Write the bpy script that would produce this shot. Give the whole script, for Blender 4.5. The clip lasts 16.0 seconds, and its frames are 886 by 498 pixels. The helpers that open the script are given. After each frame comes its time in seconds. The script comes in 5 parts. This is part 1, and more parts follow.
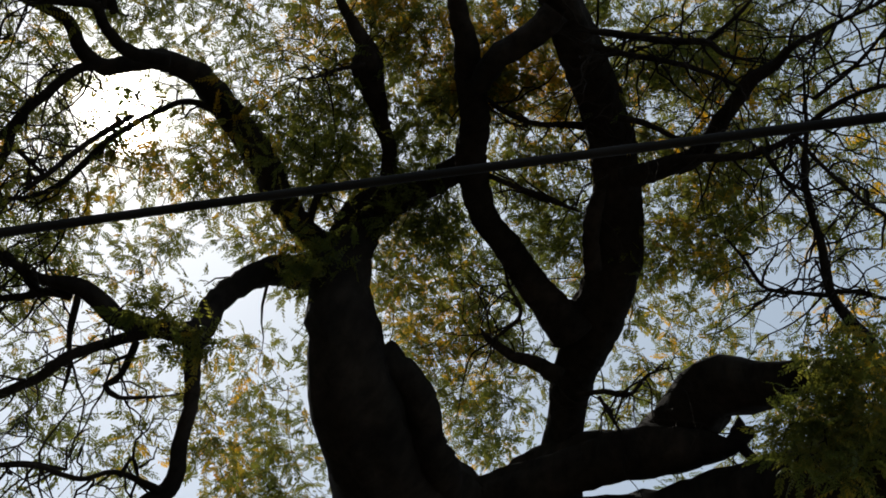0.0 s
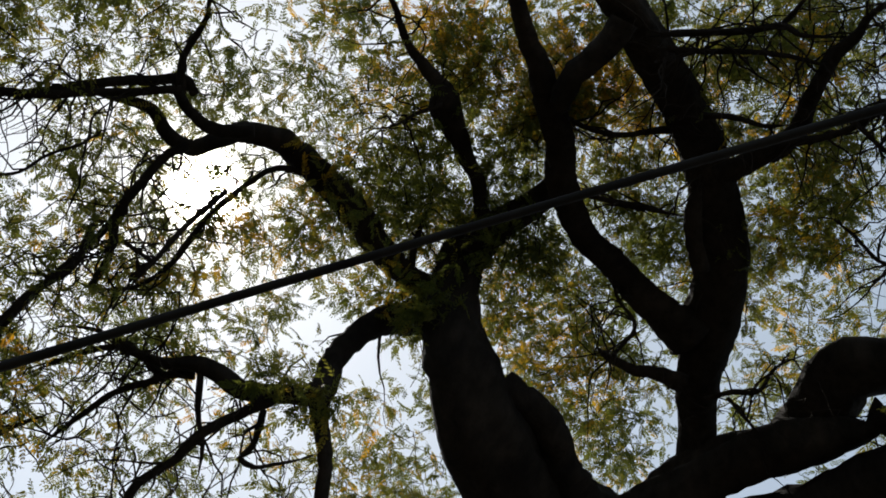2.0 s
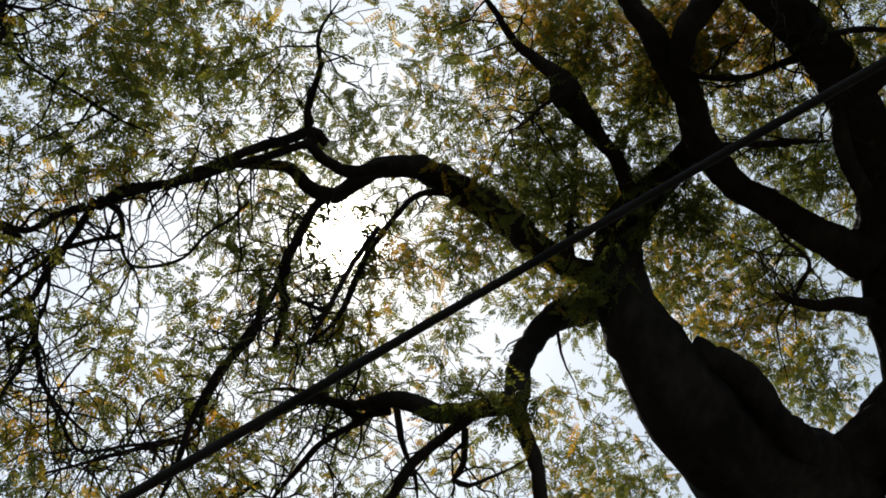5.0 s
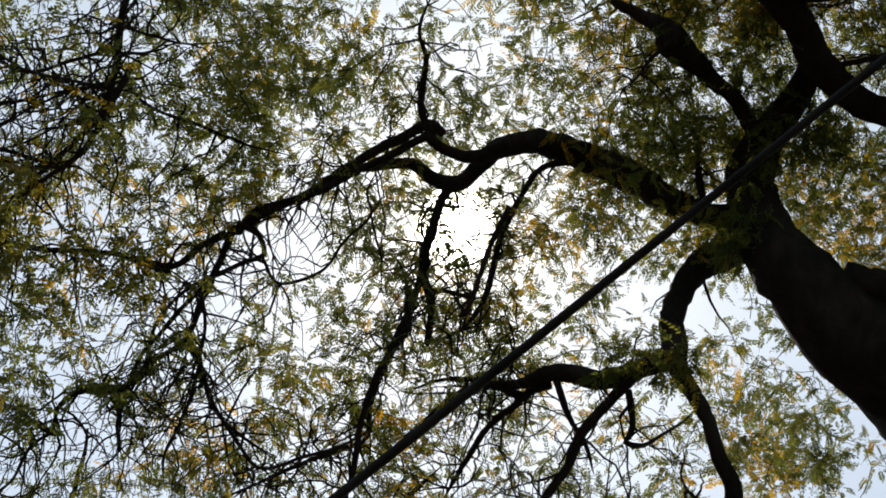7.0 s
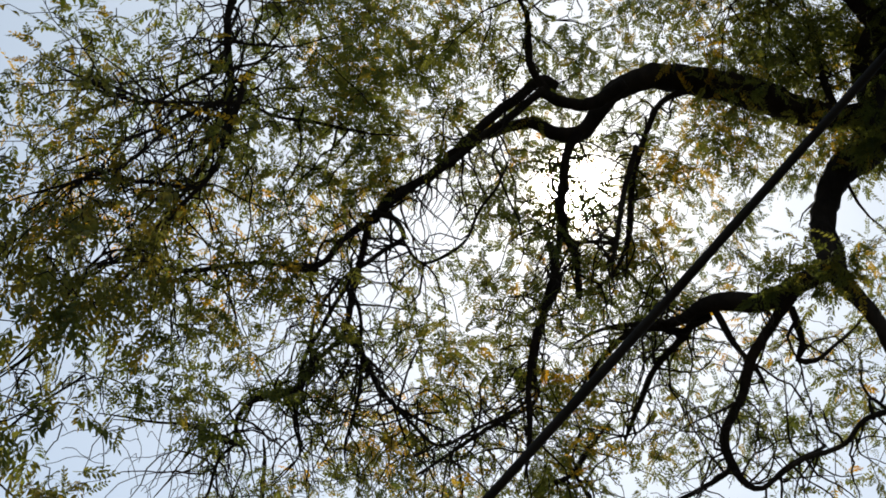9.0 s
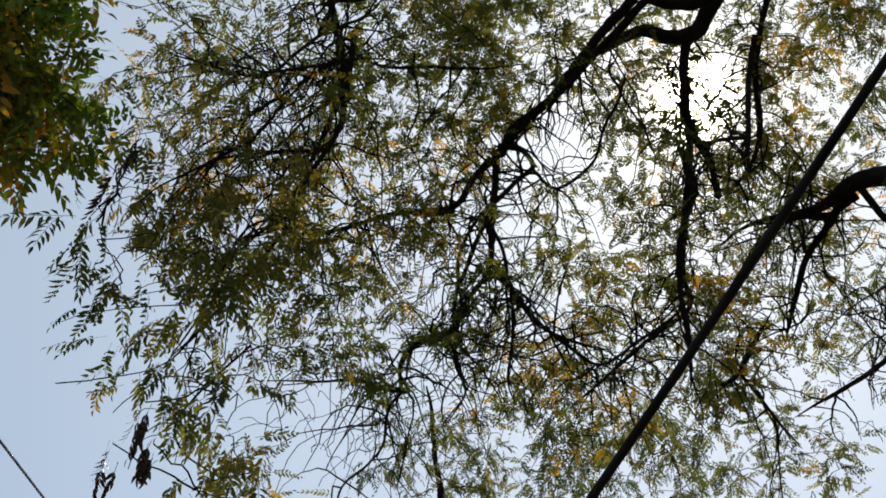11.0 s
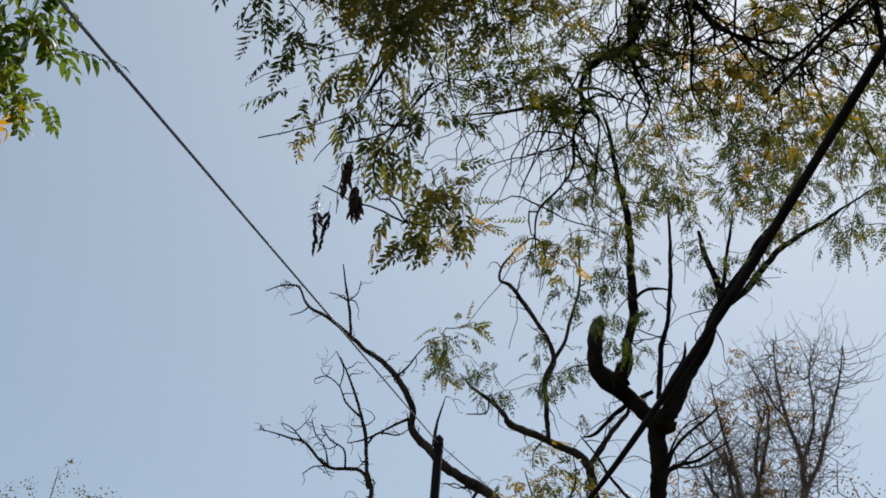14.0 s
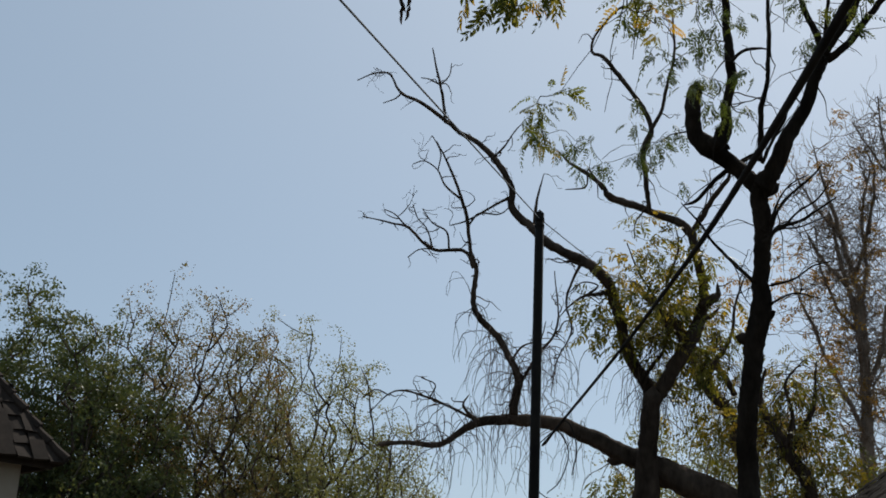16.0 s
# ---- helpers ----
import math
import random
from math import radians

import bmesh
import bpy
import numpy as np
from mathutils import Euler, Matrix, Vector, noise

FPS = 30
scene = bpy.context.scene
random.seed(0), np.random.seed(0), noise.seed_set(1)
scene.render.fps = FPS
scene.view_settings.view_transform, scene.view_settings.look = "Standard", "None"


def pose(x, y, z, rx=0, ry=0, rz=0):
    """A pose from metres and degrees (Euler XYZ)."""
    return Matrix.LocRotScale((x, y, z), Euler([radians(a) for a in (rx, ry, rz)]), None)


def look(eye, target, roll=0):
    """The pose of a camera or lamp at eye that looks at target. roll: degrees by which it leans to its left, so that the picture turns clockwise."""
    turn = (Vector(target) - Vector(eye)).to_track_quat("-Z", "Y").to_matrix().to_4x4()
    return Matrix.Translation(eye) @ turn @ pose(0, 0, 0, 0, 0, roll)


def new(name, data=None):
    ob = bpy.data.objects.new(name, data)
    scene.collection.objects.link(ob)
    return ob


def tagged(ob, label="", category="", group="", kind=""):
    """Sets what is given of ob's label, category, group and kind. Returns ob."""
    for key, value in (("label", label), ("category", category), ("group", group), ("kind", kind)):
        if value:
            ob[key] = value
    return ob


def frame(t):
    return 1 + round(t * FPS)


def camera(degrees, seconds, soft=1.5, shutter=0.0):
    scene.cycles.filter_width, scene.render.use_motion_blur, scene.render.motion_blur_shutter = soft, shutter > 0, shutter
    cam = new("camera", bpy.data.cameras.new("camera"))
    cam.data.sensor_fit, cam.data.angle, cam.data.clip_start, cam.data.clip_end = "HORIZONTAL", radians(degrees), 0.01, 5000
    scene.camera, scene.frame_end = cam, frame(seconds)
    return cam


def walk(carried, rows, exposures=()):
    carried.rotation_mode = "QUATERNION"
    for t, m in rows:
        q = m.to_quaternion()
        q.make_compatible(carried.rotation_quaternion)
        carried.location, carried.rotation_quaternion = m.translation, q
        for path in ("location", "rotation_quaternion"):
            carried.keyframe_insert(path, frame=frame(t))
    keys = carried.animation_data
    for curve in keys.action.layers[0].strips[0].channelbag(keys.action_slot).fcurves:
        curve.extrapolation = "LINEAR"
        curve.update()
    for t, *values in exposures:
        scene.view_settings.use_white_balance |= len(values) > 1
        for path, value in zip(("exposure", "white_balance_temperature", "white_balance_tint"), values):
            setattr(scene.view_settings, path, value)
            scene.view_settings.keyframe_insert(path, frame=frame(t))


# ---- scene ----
cam = camera(39.96, 16.0, soft=1.75)
# seconds, place in metres, turn in degrees
ROWS = [
    (0.0, 0.000, 0.000, 1.600, 146.24, -16.52, -23.05),
    (0.5, -0.019, 0.009, 1.593, 146.23, -16.33, -20.80),
    (1.0, -0.041, 0.012, 1.585, 145.96, -15.91, -18.24),
    (1.5, -0.063, 0.017, 1.578, 145.52, -15.39, -15.57),
    (2.0, -0.084, 0.026, 1.569, 145.08, -14.98, -13.07),
    (2.5, -0.103, 0.034, 1.557, 144.71, -14.22, -10.38),
    (3.0, -0.117, 0.038, 1.547, 144.23, -13.65, -7.95),
    (3.2, -0.122, 0.037, 1.543, 144.04, -13.51, -7.04),
    (5.3, -0.169, 0.021, 1.486, 141.28, -12.04, 3.80),
    (5.5, -0.177, 0.021, 1.479, 140.98, -12.00, 4.69),
    (6.0, -0.206, 0.021, 1.456, 140.10, -11.60, 7.67),
    (6.5, -0.236, 0.019, 1.435, 139.61, -11.15, 10.28),
    (7.0, -0.262, 0.016, 1.418, 138.89, -10.30, 13.44),
    (7.5, -0.282, 0.020, 1.395, 138.20, -9.55, 16.62),
    (8.0, -0.302, 0.024, 1.377, 137.45, -8.83, 19.57),
    (8.5, -0.323, 0.025, 1.365, 136.66, -8.42, 22.12),
    (9.0, -0.341, 0.029, 1.359, 135.81, -7.62, 25.20),
    (9.2, -0.345, 0.029, 1.355, 135.50, -7.34, 26.48),
    (11.3, -0.361, 0.017, 1.284, 131.23, -5.24, 37.10),
    (11.5, -0.363, 0.013, 1.277, 130.91, -5.16, 37.79),
    (12.0, -0.375, 0.000, 1.257, 129.87, -4.74, 39.93),
    (12.5, -0.392, -0.013, 1.235, 127.38, -4.82, 41.40),
    (13.0, -0.419, -0.017, 1.211, 124.56, -4.84, 42.89),
    (13.5, -0.449, -0.018, 1.187, 121.76, -4.44, 44.63),
    (14.0, -0.472, -0.020, 1.164, 119.15, -4.06, 46.24),
    (14.5, -0.488, -0.013, 1.138, 116.31, -3.46, 48.08),
    (15.0, -0.494, 0.000, 1.109, 113.97, -2.99, 49.60),
    (15.5, -0.498, 0.007, 1.084, 111.45, -2.84, 50.72),
    (16.0, -0.501, 0.010, 1.065, 109.02, -2.46, 51.87),
]
walk(cam, [(t, pose(x, y, z, rx, ry, rz)) for t, x, y, z, rx, ry, rz in ROWS], [(0.0, 0.1), (3.0, 0.17), (5.5, 0.3), (9.0, 0.28), (12.0, 0.06), (14.0, -0.03), (16.0, -0.04)])

# ---- sky and sun ----
SUN_EL, SUN_AZ = radians(48.8), radians(-24.5)  # azimuth from +y towards +x
SUN_DIR = Vector((math.sin(SUN_AZ) * math.cos(SUN_EL), math.cos(SUN_AZ) * math.cos(SUN_EL), math.sin(SUN_EL)))
SKY, AUREOLE = 0.1, ((6000.0, 110.0), (500.0, 0.75), (60.0, 0.13), (6.0, 0.25))

world = bpy.data.worlds.new("sky")
scene.world = world
world.use_nodes = True
wt = world.node_tree
wt.nodes.clear()
w_out = wt.nodes.new("ShaderNodeOutputWorld")
w_bg = wt.nodes.new("ShaderNodeBackground")
w_sky = wt.nodes.new("ShaderNodeTexSky")
w_sky.sky_type, w_sky.sun_disc = "NISHITA", False
w_sky.sun_elevation, w_sky.sun_rotation = SUN_EL, SUN_AZ
w_sky.air_density, w_sky.dust_density, w_sky.ozone_density, w_sky.altitude = 1.0, 0.8, 1.5, 300.0
# hazy air scatters sunlight forwards: a bright aureole round the sun
w_co = wt.nodes.new("ShaderNodeTexCoord")
w_dot = wt.nodes.new("ShaderNodeVectorMath")
w_dot.operation = "DOT_PRODUCT"
w_dot.inputs[1].default_value = SUN_DIR
wt.links.new(w_co.outputs["Generated"], w_dot.inputs[0])
w_max = wt.nodes.new("ShaderNodeMath")
w_max.operation = "MAXIMUM"
w_max.inputs[1].default_value = 0.0
wt.links.new(w_dot.outputs["Value"], w_max.inputs[0])
total = None
for power, gain in AUREOLE:
    p = wt.nodes.new("ShaderNodeMath")
    p.operation = "POWER"
    p.inputs[1].default_value = power
    wt.links.new(w_max.outputs[0], p.inputs[0])
    g = wt.nodes.new("ShaderNodeMath")
    g.operation = "MULTIPLY"
    g.inputs[1].default_value = gain / SKY
    wt.links.new(p.outputs[0], g.inputs[0])
    if total is None:
        total = g
    else:
        s = wt.nodes.new("ShaderNodeMath")
        wt.links.new(total.outputs[0], s.inputs[0])
        wt.links.new(g.outputs[0], s.inputs[1])
        total = s
w_tint = wt.nodes.new("ShaderNodeVectorMath")
w_tint.operation = "SCALE"
w_tint.inputs[0].default_value = (1.0, 0.93, 0.80)
wt.links.new(total.outputs[0], w_tint.inputs["Scale"])
w_add = wt.nodes.new("ShaderNodeVectorMath")
w_haze = wt.nodes.new("ShaderNodeMix")
w_haze.data_type = "RGBA"
w_haze.inputs["Factor"].default_value = 0.55
w_haze.inputs["B"].default_value = (3.95, 5.05, 6.0, 1.0)
wt.links.new(w_sky.outputs[0], w_haze.inputs["A"])
wt.links.new(w_haze.outputs["Result"], w_add.inputs[0])
wt.links.new(w_tint.outputs[0], w_add.inputs[1])
w_bg.inputs["Strength"].default_value = SKY
wt.links.new(w_add.outputs[0], w_bg.inputs["Color"])
wt.links.new(w_bg.outputs[0], w_out.inputs["Surface"])

sun = new("sun", bpy.data.lights.new("sun", "SUN"))
sun.data.energy, sun.data.angle, sun.data.color = 4.0, radians(0.55), (1.0, 0.95, 0.87)
sun.matrix_world = look(SUN_DIR * 60, (0, 0, 0))


# ---- materials ----
def material(name):
    m = bpy.data.materials.new(name)
    m.use_nodes = True
    t = m.node_tree
    return m, t, t.nodes["Principled BSDF"]


def noise_node(t, scale, detail=4.0, rough=0.6, space="Object", stretch=(1, 1, 1)):
    co = t.nodes.new("ShaderNodeTexCoord")
    mp = t.nodes.new("ShaderNodeMapping")
    mp.inputs["Scale"].default_value = stretch
    n = t.nodes.new("ShaderNodeTexNoise")
    n.inputs["Scale"].default_value, n.inputs["Detail"].default_value, n.inputs["Roughness"].default_value = scale, detail, rough
    t.links.new(co.outputs[space], mp.inputs[0])
    t.links.new(mp.outputs[0], n.inputs["Vector"])
    return n


def ramp(t, source, stops):
    r = t.nodes.new("ShaderNodeValToRGB")
    e = r.color_ramp.elements
    e[0].position, e[0].color = stops[0][0], (*stops[0][1], 1)
    e[1].position, e[1].color = stops[-1][0], (*stops[-1][1], 1)
    for p, c in stops[1:-1]:
        k = e.new(p)
        k.color = (*c, 1)
    t.links.new(source, r.inputs[0])
    return r


def bump(t, bsdf, source, strength, distance):
    b = t.nodes.new("ShaderNodeBump")
    b.inputs["Strength"].default_value, b.inputs["Distance"].default_value = strength, distance
    t.links.new(source, b.inputs["Height"])
    t.links.new(b.outputs[0], bsdf.inputs["Normal"])


def bark_material(name, dark, light, scale=9.0):
    m, t, b = material(name)
    big = noise_node(t, 1.7, 3.0)
    fine = noise_node(t, scale, 8.0, 0.7, stretch=(1, 1, 0.3))
    mix = t.nodes.new("ShaderNodeMath")
    mix.operation = "MULTIPLY"
    t.links.new(big.outputs["Fac"], mix.inputs[0])
    t.links.new(fine.outputs["Fac"], mix.inputs[1])
    r = ramp(t, mix.outputs[0], [(0.12, dark), (0.28, tuple(0.5 * (a + c) for a, c in zip(dark, light))), (0.42, light)])
    t.links.new(r.outputs[0], b.inputs["Base Color"])
    b.inputs["Roughness"].default_value = 0.92
    b.inputs["Specular IOR Level"].default_value = 0.06
    bump(t, b, fine.outputs["Fac"], 1.0, 0.03)
    return m


def leaf_material(name, stops, patch, glow=0.55):
    """Leaves that let light through; colours drift from clump to clump and from leaf to leaf."""
    m = bpy.data.materials.new(name)
    m.use_nodes = True
    t = m.node_tree
    t.nodes.clear()
    out = t.nodes.new("ShaderNodeOutputMaterial")
    geo = t.nodes.new("ShaderNodeNewGeometry")
    n = noise_node(t, patch, 3.0, 0.6)
    add = t.nodes.new("ShaderNodeMath")
    add.operation = "MULTIPLY_ADD"
    add.inputs[1].default_value = 0.34
    t.links.new(geo.outputs["Random Per Island"], add.inputs[0])
    low = t.nodes.new("ShaderNodeMath")
    low.operation = "SUBTRACT"
    low.inputs[1].default_value = 0.17
    t.links.new(n.outputs["Fac"], low.inputs[0])
    t.links.new(low.outputs[0], add.inputs[2])
    r = ramp(t, add.outputs[0], stops)
    d = t.nodes.new("ShaderNodeBsdfPrincipled")
    d.inputs["Roughness"].default_value = 0.5
    d.inputs["Specular IOR Level"].default_value = 0.3
    tr = t.nodes.new("ShaderNodeBsdfTranslucent")
    bright = t.nodes.new("ShaderNodeVectorMath")
    bright.operation = "MULTIPLY"
    bright.inputs[1].default_value = (2.0, 1.7, 0.95)
    t.links.new(r.outputs[0], bright.inputs[0])
    t.links.new(r.outputs[0], d.inputs["Base Color"])
    t.links.new(bright.outputs[0], tr.inputs["Color"])
    mix = t.nodes.new("ShaderNodeMixShader")
    mix.inputs[0].default_value = glow
    t.links.new(d.outputs[0], mix.inputs[1])
    t.links.new(tr.outputs[0], mix.inputs[2])
    t.links.new(mix.outputs[0], out.inputs["Surface"])
    return m


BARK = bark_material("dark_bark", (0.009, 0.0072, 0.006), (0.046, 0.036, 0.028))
BARK_GREY = bark_material("grey_bark", (0.026, 0.02, 0.016), (0.14, 0.105, 0.082))
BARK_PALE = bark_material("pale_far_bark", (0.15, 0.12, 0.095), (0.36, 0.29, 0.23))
LEAF = leaf_material("olive_leaf", [(0.2, (0.04, 0.057, 0.018)), (0.44, (0.072, 0.092, 0.024)), (0.62, (0.105, 0.11, 0.026)), (0.76, (0.36, 0.23, 0.02)), (0.87, (0.21, 0.09, 0.022))], 0.9, 0.64)
LEAF_GREEN = leaf_material("thin_green_leaf", [(0.2, (0.03, 0.05, 0.016)), (0.5, (0.05, 0.075, 0.02)), (0.72, (0.08, 0.1, 0.026)), (0.88, (0.2, 0.15, 0.026))], 1.2, 0.42)
LEAF_FRESH = leaf_material("fresh_green_leaf", [(0.2, (0.035, 0.07, 0.012)), (0.45, (0.085, 0.145, 0.018)), (0.6, (0.15, 0.17, 0.022)), (0.73, (0.42, 0.21, 0.02))], 1.6, 0.56)
LEAF_YELLOW = leaf_material("yellowing_leaf", [(0.2, (0.05, 0.07, 0.018)), (0.5, (0.12, 0.125, 0.026)), (0.75, (0.27, 0.2, 0.026))], 0.8, 0.45)
LEAF_FAR = leaf_material("deep_green_far_leaf", [(0.2, (0.04, 0.062, 0.028)), (0.55, (0.07, 0.092, 0.036)), (0.8, (0.12, 0.12, 0.045))], 0.8, 0.35)
LEAF_RUST = leaf_material("rusty_far_leaf", [(0.2, (0.08, 0.09, 0.04)), (0.5, (0.125, 0.105, 0.045)), (0.8, (0.19, 0.11, 0.05))], 0.6, 0.35)
LEAF_BROWN = leaf_material("brown_yellow_leaf", [(0.2, (0.12, 0.08, 0.04)), (0.5, (0.2, 0.13, 0.05)), (0.75, (0.36, 0.22, 0.05))], 0.8, 0.4)
LEAF_PALE = leaf_material("pale_green_far_leaf", [(0.2, (0.1, 0.125, 0.055)), (0.5, (0.145, 0.16, 0.065)), (0.8, (0.2, 0.185, 0.075))], 0.5, 0.35)
LEAF_DRY = leaf_material("dry_brown_leaf", [(0.2, (0.018, 0.012, 0.01)), (0.6, (0.045, 0.026, 0.018)), (0.85, (0.09, 0.05, 0.03))], 3.0, 0.2)


def plain(name, low, high, scale, rough, metal=0.0, relief=0.01):
    m, t, b = material(name)
    n = noise_node(t, scale, 6.0)
    r = ramp(t, n.outputs["Fac"], [(0.3, low), (0.7, high)])
    t.links.new(r.outputs[0], b.inputs["Base Color"])
    b.inputs["Roughness"].default_value, b.inputs["Metallic"].default_value = rough, metal
    b.inputs["Specular IOR Level"].default_value = 0.5 * (1 - rough) + 0.05
    bump(t, b, n.outputs["Fac"], 0.5, relief)
    return m


EARTH = plain("dry_earth", (0.05, 0.045, 0.036), (0.10, 0.088, 0.07), 0.7, 0.95, 0.0, 0.05)
PLASTER = plain("grey_plaster", (0.26, 0.22, 0.17), (0.42, 0.36, 0.29), 1.2, 0.9)
TILE = plain("weathered_clay_tile", (0.015, 0.012, 0.01), (0.05, 0.037, 0.029), 3.0, 0.9)
# nearly black: the great tree's shade is put into the thatch colour
THATCH = plain("shaded_thatch", (0.004, 0.0035, 0.003), (0.014, 0.011, 0.008), 8.0, 0.95)
RUBBER = plain("black_cable_sheath", (0.014, 0.013, 0.0125), (0.036, 0.033, 0.03), 6.0, 0.95, 0.0, 0.001)
GREY_SHEATH = plain("grey_cable_sheath", (0.2, 0.21, 0.225), (0.32, 0.33, 0.34), 6.0, 0.9, 0.0, 0.0005)
IRON = plain("dark_painted_iron", (0.006, 0.0055, 0.005), (0.018, 0.015, 0.012), 5.0, 0.8, 0.0, 0.002)


# ---- mesh helpers ----
def mesh_from(name, verts, faces, mat, smooth=False):
    me = bpy.data.meshes.new(name)
    me.from_pydata(verts, [], faces)
    me.materials.append(mat)
    if smooth:
        me.polygons.foreach_set("use_smooth", [True] * len(me.polygons))
    me.update()
    return me


def quads_mesh(name, verts, faces, mat):
    """A mesh from an array of points and an array of triangles or quads."""
    verts, faces = np.asarray(verts, np.float32), np.asarray(faces, np.int32)
    me = bpy.data.meshes.new(name)
    k = faces.shape[1]
    me.vertices.add(len(verts))
    me.vertices.foreach_set("co", verts.ravel())
    me.loops.add(faces.size)
    me.loops.foreach_set("vertex_index", faces.ravel())
    me.polygons.add(len(faces))
    me.polygons.foreach_set("loop_start", np.arange(0, faces.size, k, dtype=np.int32))
    me.materials.append(mat)
    me.update(calc_edges=True)
    return me


def part(name, me, parent, label="", kind=""):
    ob = new(name, me)
    ob.parent = parent
    return tagged(ob, label, kind=kind)


def spline(points, step):
    """A smooth curve through points (x, y, z, r), resampled at about the given step."""
    p = np.array(points, float)
    if len(p) == 2:
        p = np.array([p[0], (p[0] + p[1]) / 2, p[1]])
    q = np.vstack([2 * p[0] - p[1], p, 2 * p[-1] - p[-2]])
    out = []
    for i in range(1, len(q) - 2):
        n = max(2, int(np.linalg.norm(q[i + 1, :3] - q[i, :3]) / step))
        u = (np.arange(n) / n)[:, None]
        a, b, c, d = q[i - 1], q[i], q[i + 1], q[i + 2]
        out.append(0.5 * (2 * b + (c - a) * u + (2 * a - 5 * b + 4 * c - d) * u ** 2 + (3 * b - a - 3 * c + d) * u ** 3))
    out = np.vstack(out + [p[-1:]])
    out[:, 3] = np.maximum(out[:, 3], 0.0015)
    return out


def tube(path, sides, rng, rough=0.0):
    """Points and quads of a tapering tube round a path of (x, y, z, r), with knots and swellings where rough > 0."""
    c, r = path[:, :3], path[:, 3]
    tan = np.gradient(c, axis=0)
    tan /= np.linalg.norm(tan, axis=1)[:, None] + 1e-9
    ref = np.array([0.0, 0.0, 1.0]) if abs(tan[:, 2].mean()) < 0.8 else np.array([1.0, 0.0, 0.0])
    s = np.cross(tan, ref)
    s /= np.linalg.norm(s, axis=1)[:, None] + 1e-9
    w = np.cross(s, tan)
    ang = np.arange(sides) * 2 * np.pi / sides
    k = np.ones((len(c), sides))
    if rough > 0:
        n = np.cumsum(rng.normal(0, 1, (len(c), sides)), axis=0)
        n = n - np.linspace(0, 1, len(c))[:, None] * n[-1]
        n = n / (np.abs(n).max() + 1e-6)
        k = 1 + rough * n + rough * 0.7 * rng.normal(0, 0.5, (len(c), sides)) + rough * 0.45 * np.sin(np.cumsum(np.linalg.norm(np.gradient(c, axis=0), axis=1)) / (r.max() * 1.9) + rng.uniform(0, 6))[:, None]
    v = c[:, None, :] + (r[:, None] * k)[:, :, None] * (np.cos(ang)[None, :, None] * s[:, None, :] + np.sin(ang)[None, :, None] * w[:, None, :])
    v = v.reshape(-1, 3)
    i = np.arange(len(c) - 1)[:, None] * sides
    j = np.arange(sides)[None, :]
    f = np.stack([i + j, i + (j + 1) % sides, i + sides + (j + 1) % sides, i + sides + j], -1).reshape(-1, 4)
    # closed tip and root
    v = np.vstack([v, c[:1], c[-1:] + tan[-1:] * r[-1]])
    a, b = len(v) - 2, len(v) - 1
    e = (len(c) - 1) * sides
    ends = [(a, (q + 1) % sides, q, q) for q in range(sides)] + [(b, e + q, e + (q + 1) % sides, e + (q + 1) % sides) for q in range(sides)]
    return v, f, ends


class Tree:
    def __init__(self, name, label, category, bark, seed, group=""):
        self.root = tagged(new(name), label, category, group)
        self.bark, self.rng, self.nodes, self.count = bark, np.random.default_rng(seed), [], 0


def limb(tree, name, points, rough=0.10, wander=0.07):
    """One limb of a tree, thick end first or last, as a part of its own."""
    thick = max(q[3] for q in points)
    path = spline(points, max(0.035, thick * 0.22))
    n = len(path)
    if n > 8:
        drift = np.cumsum(tree.rng.normal(0, 1, (n, 3)), axis=0)
        drift -= np.linspace(0, 1, n)[:, None] * drift[-1]
        path[:, :3] += drift * (wander * path[:, 3:4]).clip(0.001, 0.006) * 0.7
    if n > 8 and thick < 0.12:
        # crooked growth: small kinks at uneven steps
        at = np.linspace(0, 1, max(4, n // 5))
        kink = tree.rng.normal(0, 1, (len(at), 3)) * np.sin(np.pi * at)[:, None] ** 0.5
        bent = np.stack([np.interp(np.linspace(0, 1, n), at, kink[:, q]) for q in range(3)], 1)
        path[:, :3] += bent * (0.3 * path[:, 3:4] + 0.003).clip(0, 0.016)
    sides = 26 if thick > 0.2 else 18 if thick > 0.1 else 10 if thick > 0.04 else 6
    v, f, ends = tube(path, sides, tree.rng, rough)
    me = mesh_from(name, v.tolist(), f.tolist() + [tuple(dict.fromkeys(e)) for e in ends], tree.bark, True)
    part(name, me, tree.root)
    tree.nodes.append(path[path[:, 3] < 0.16])
    return path


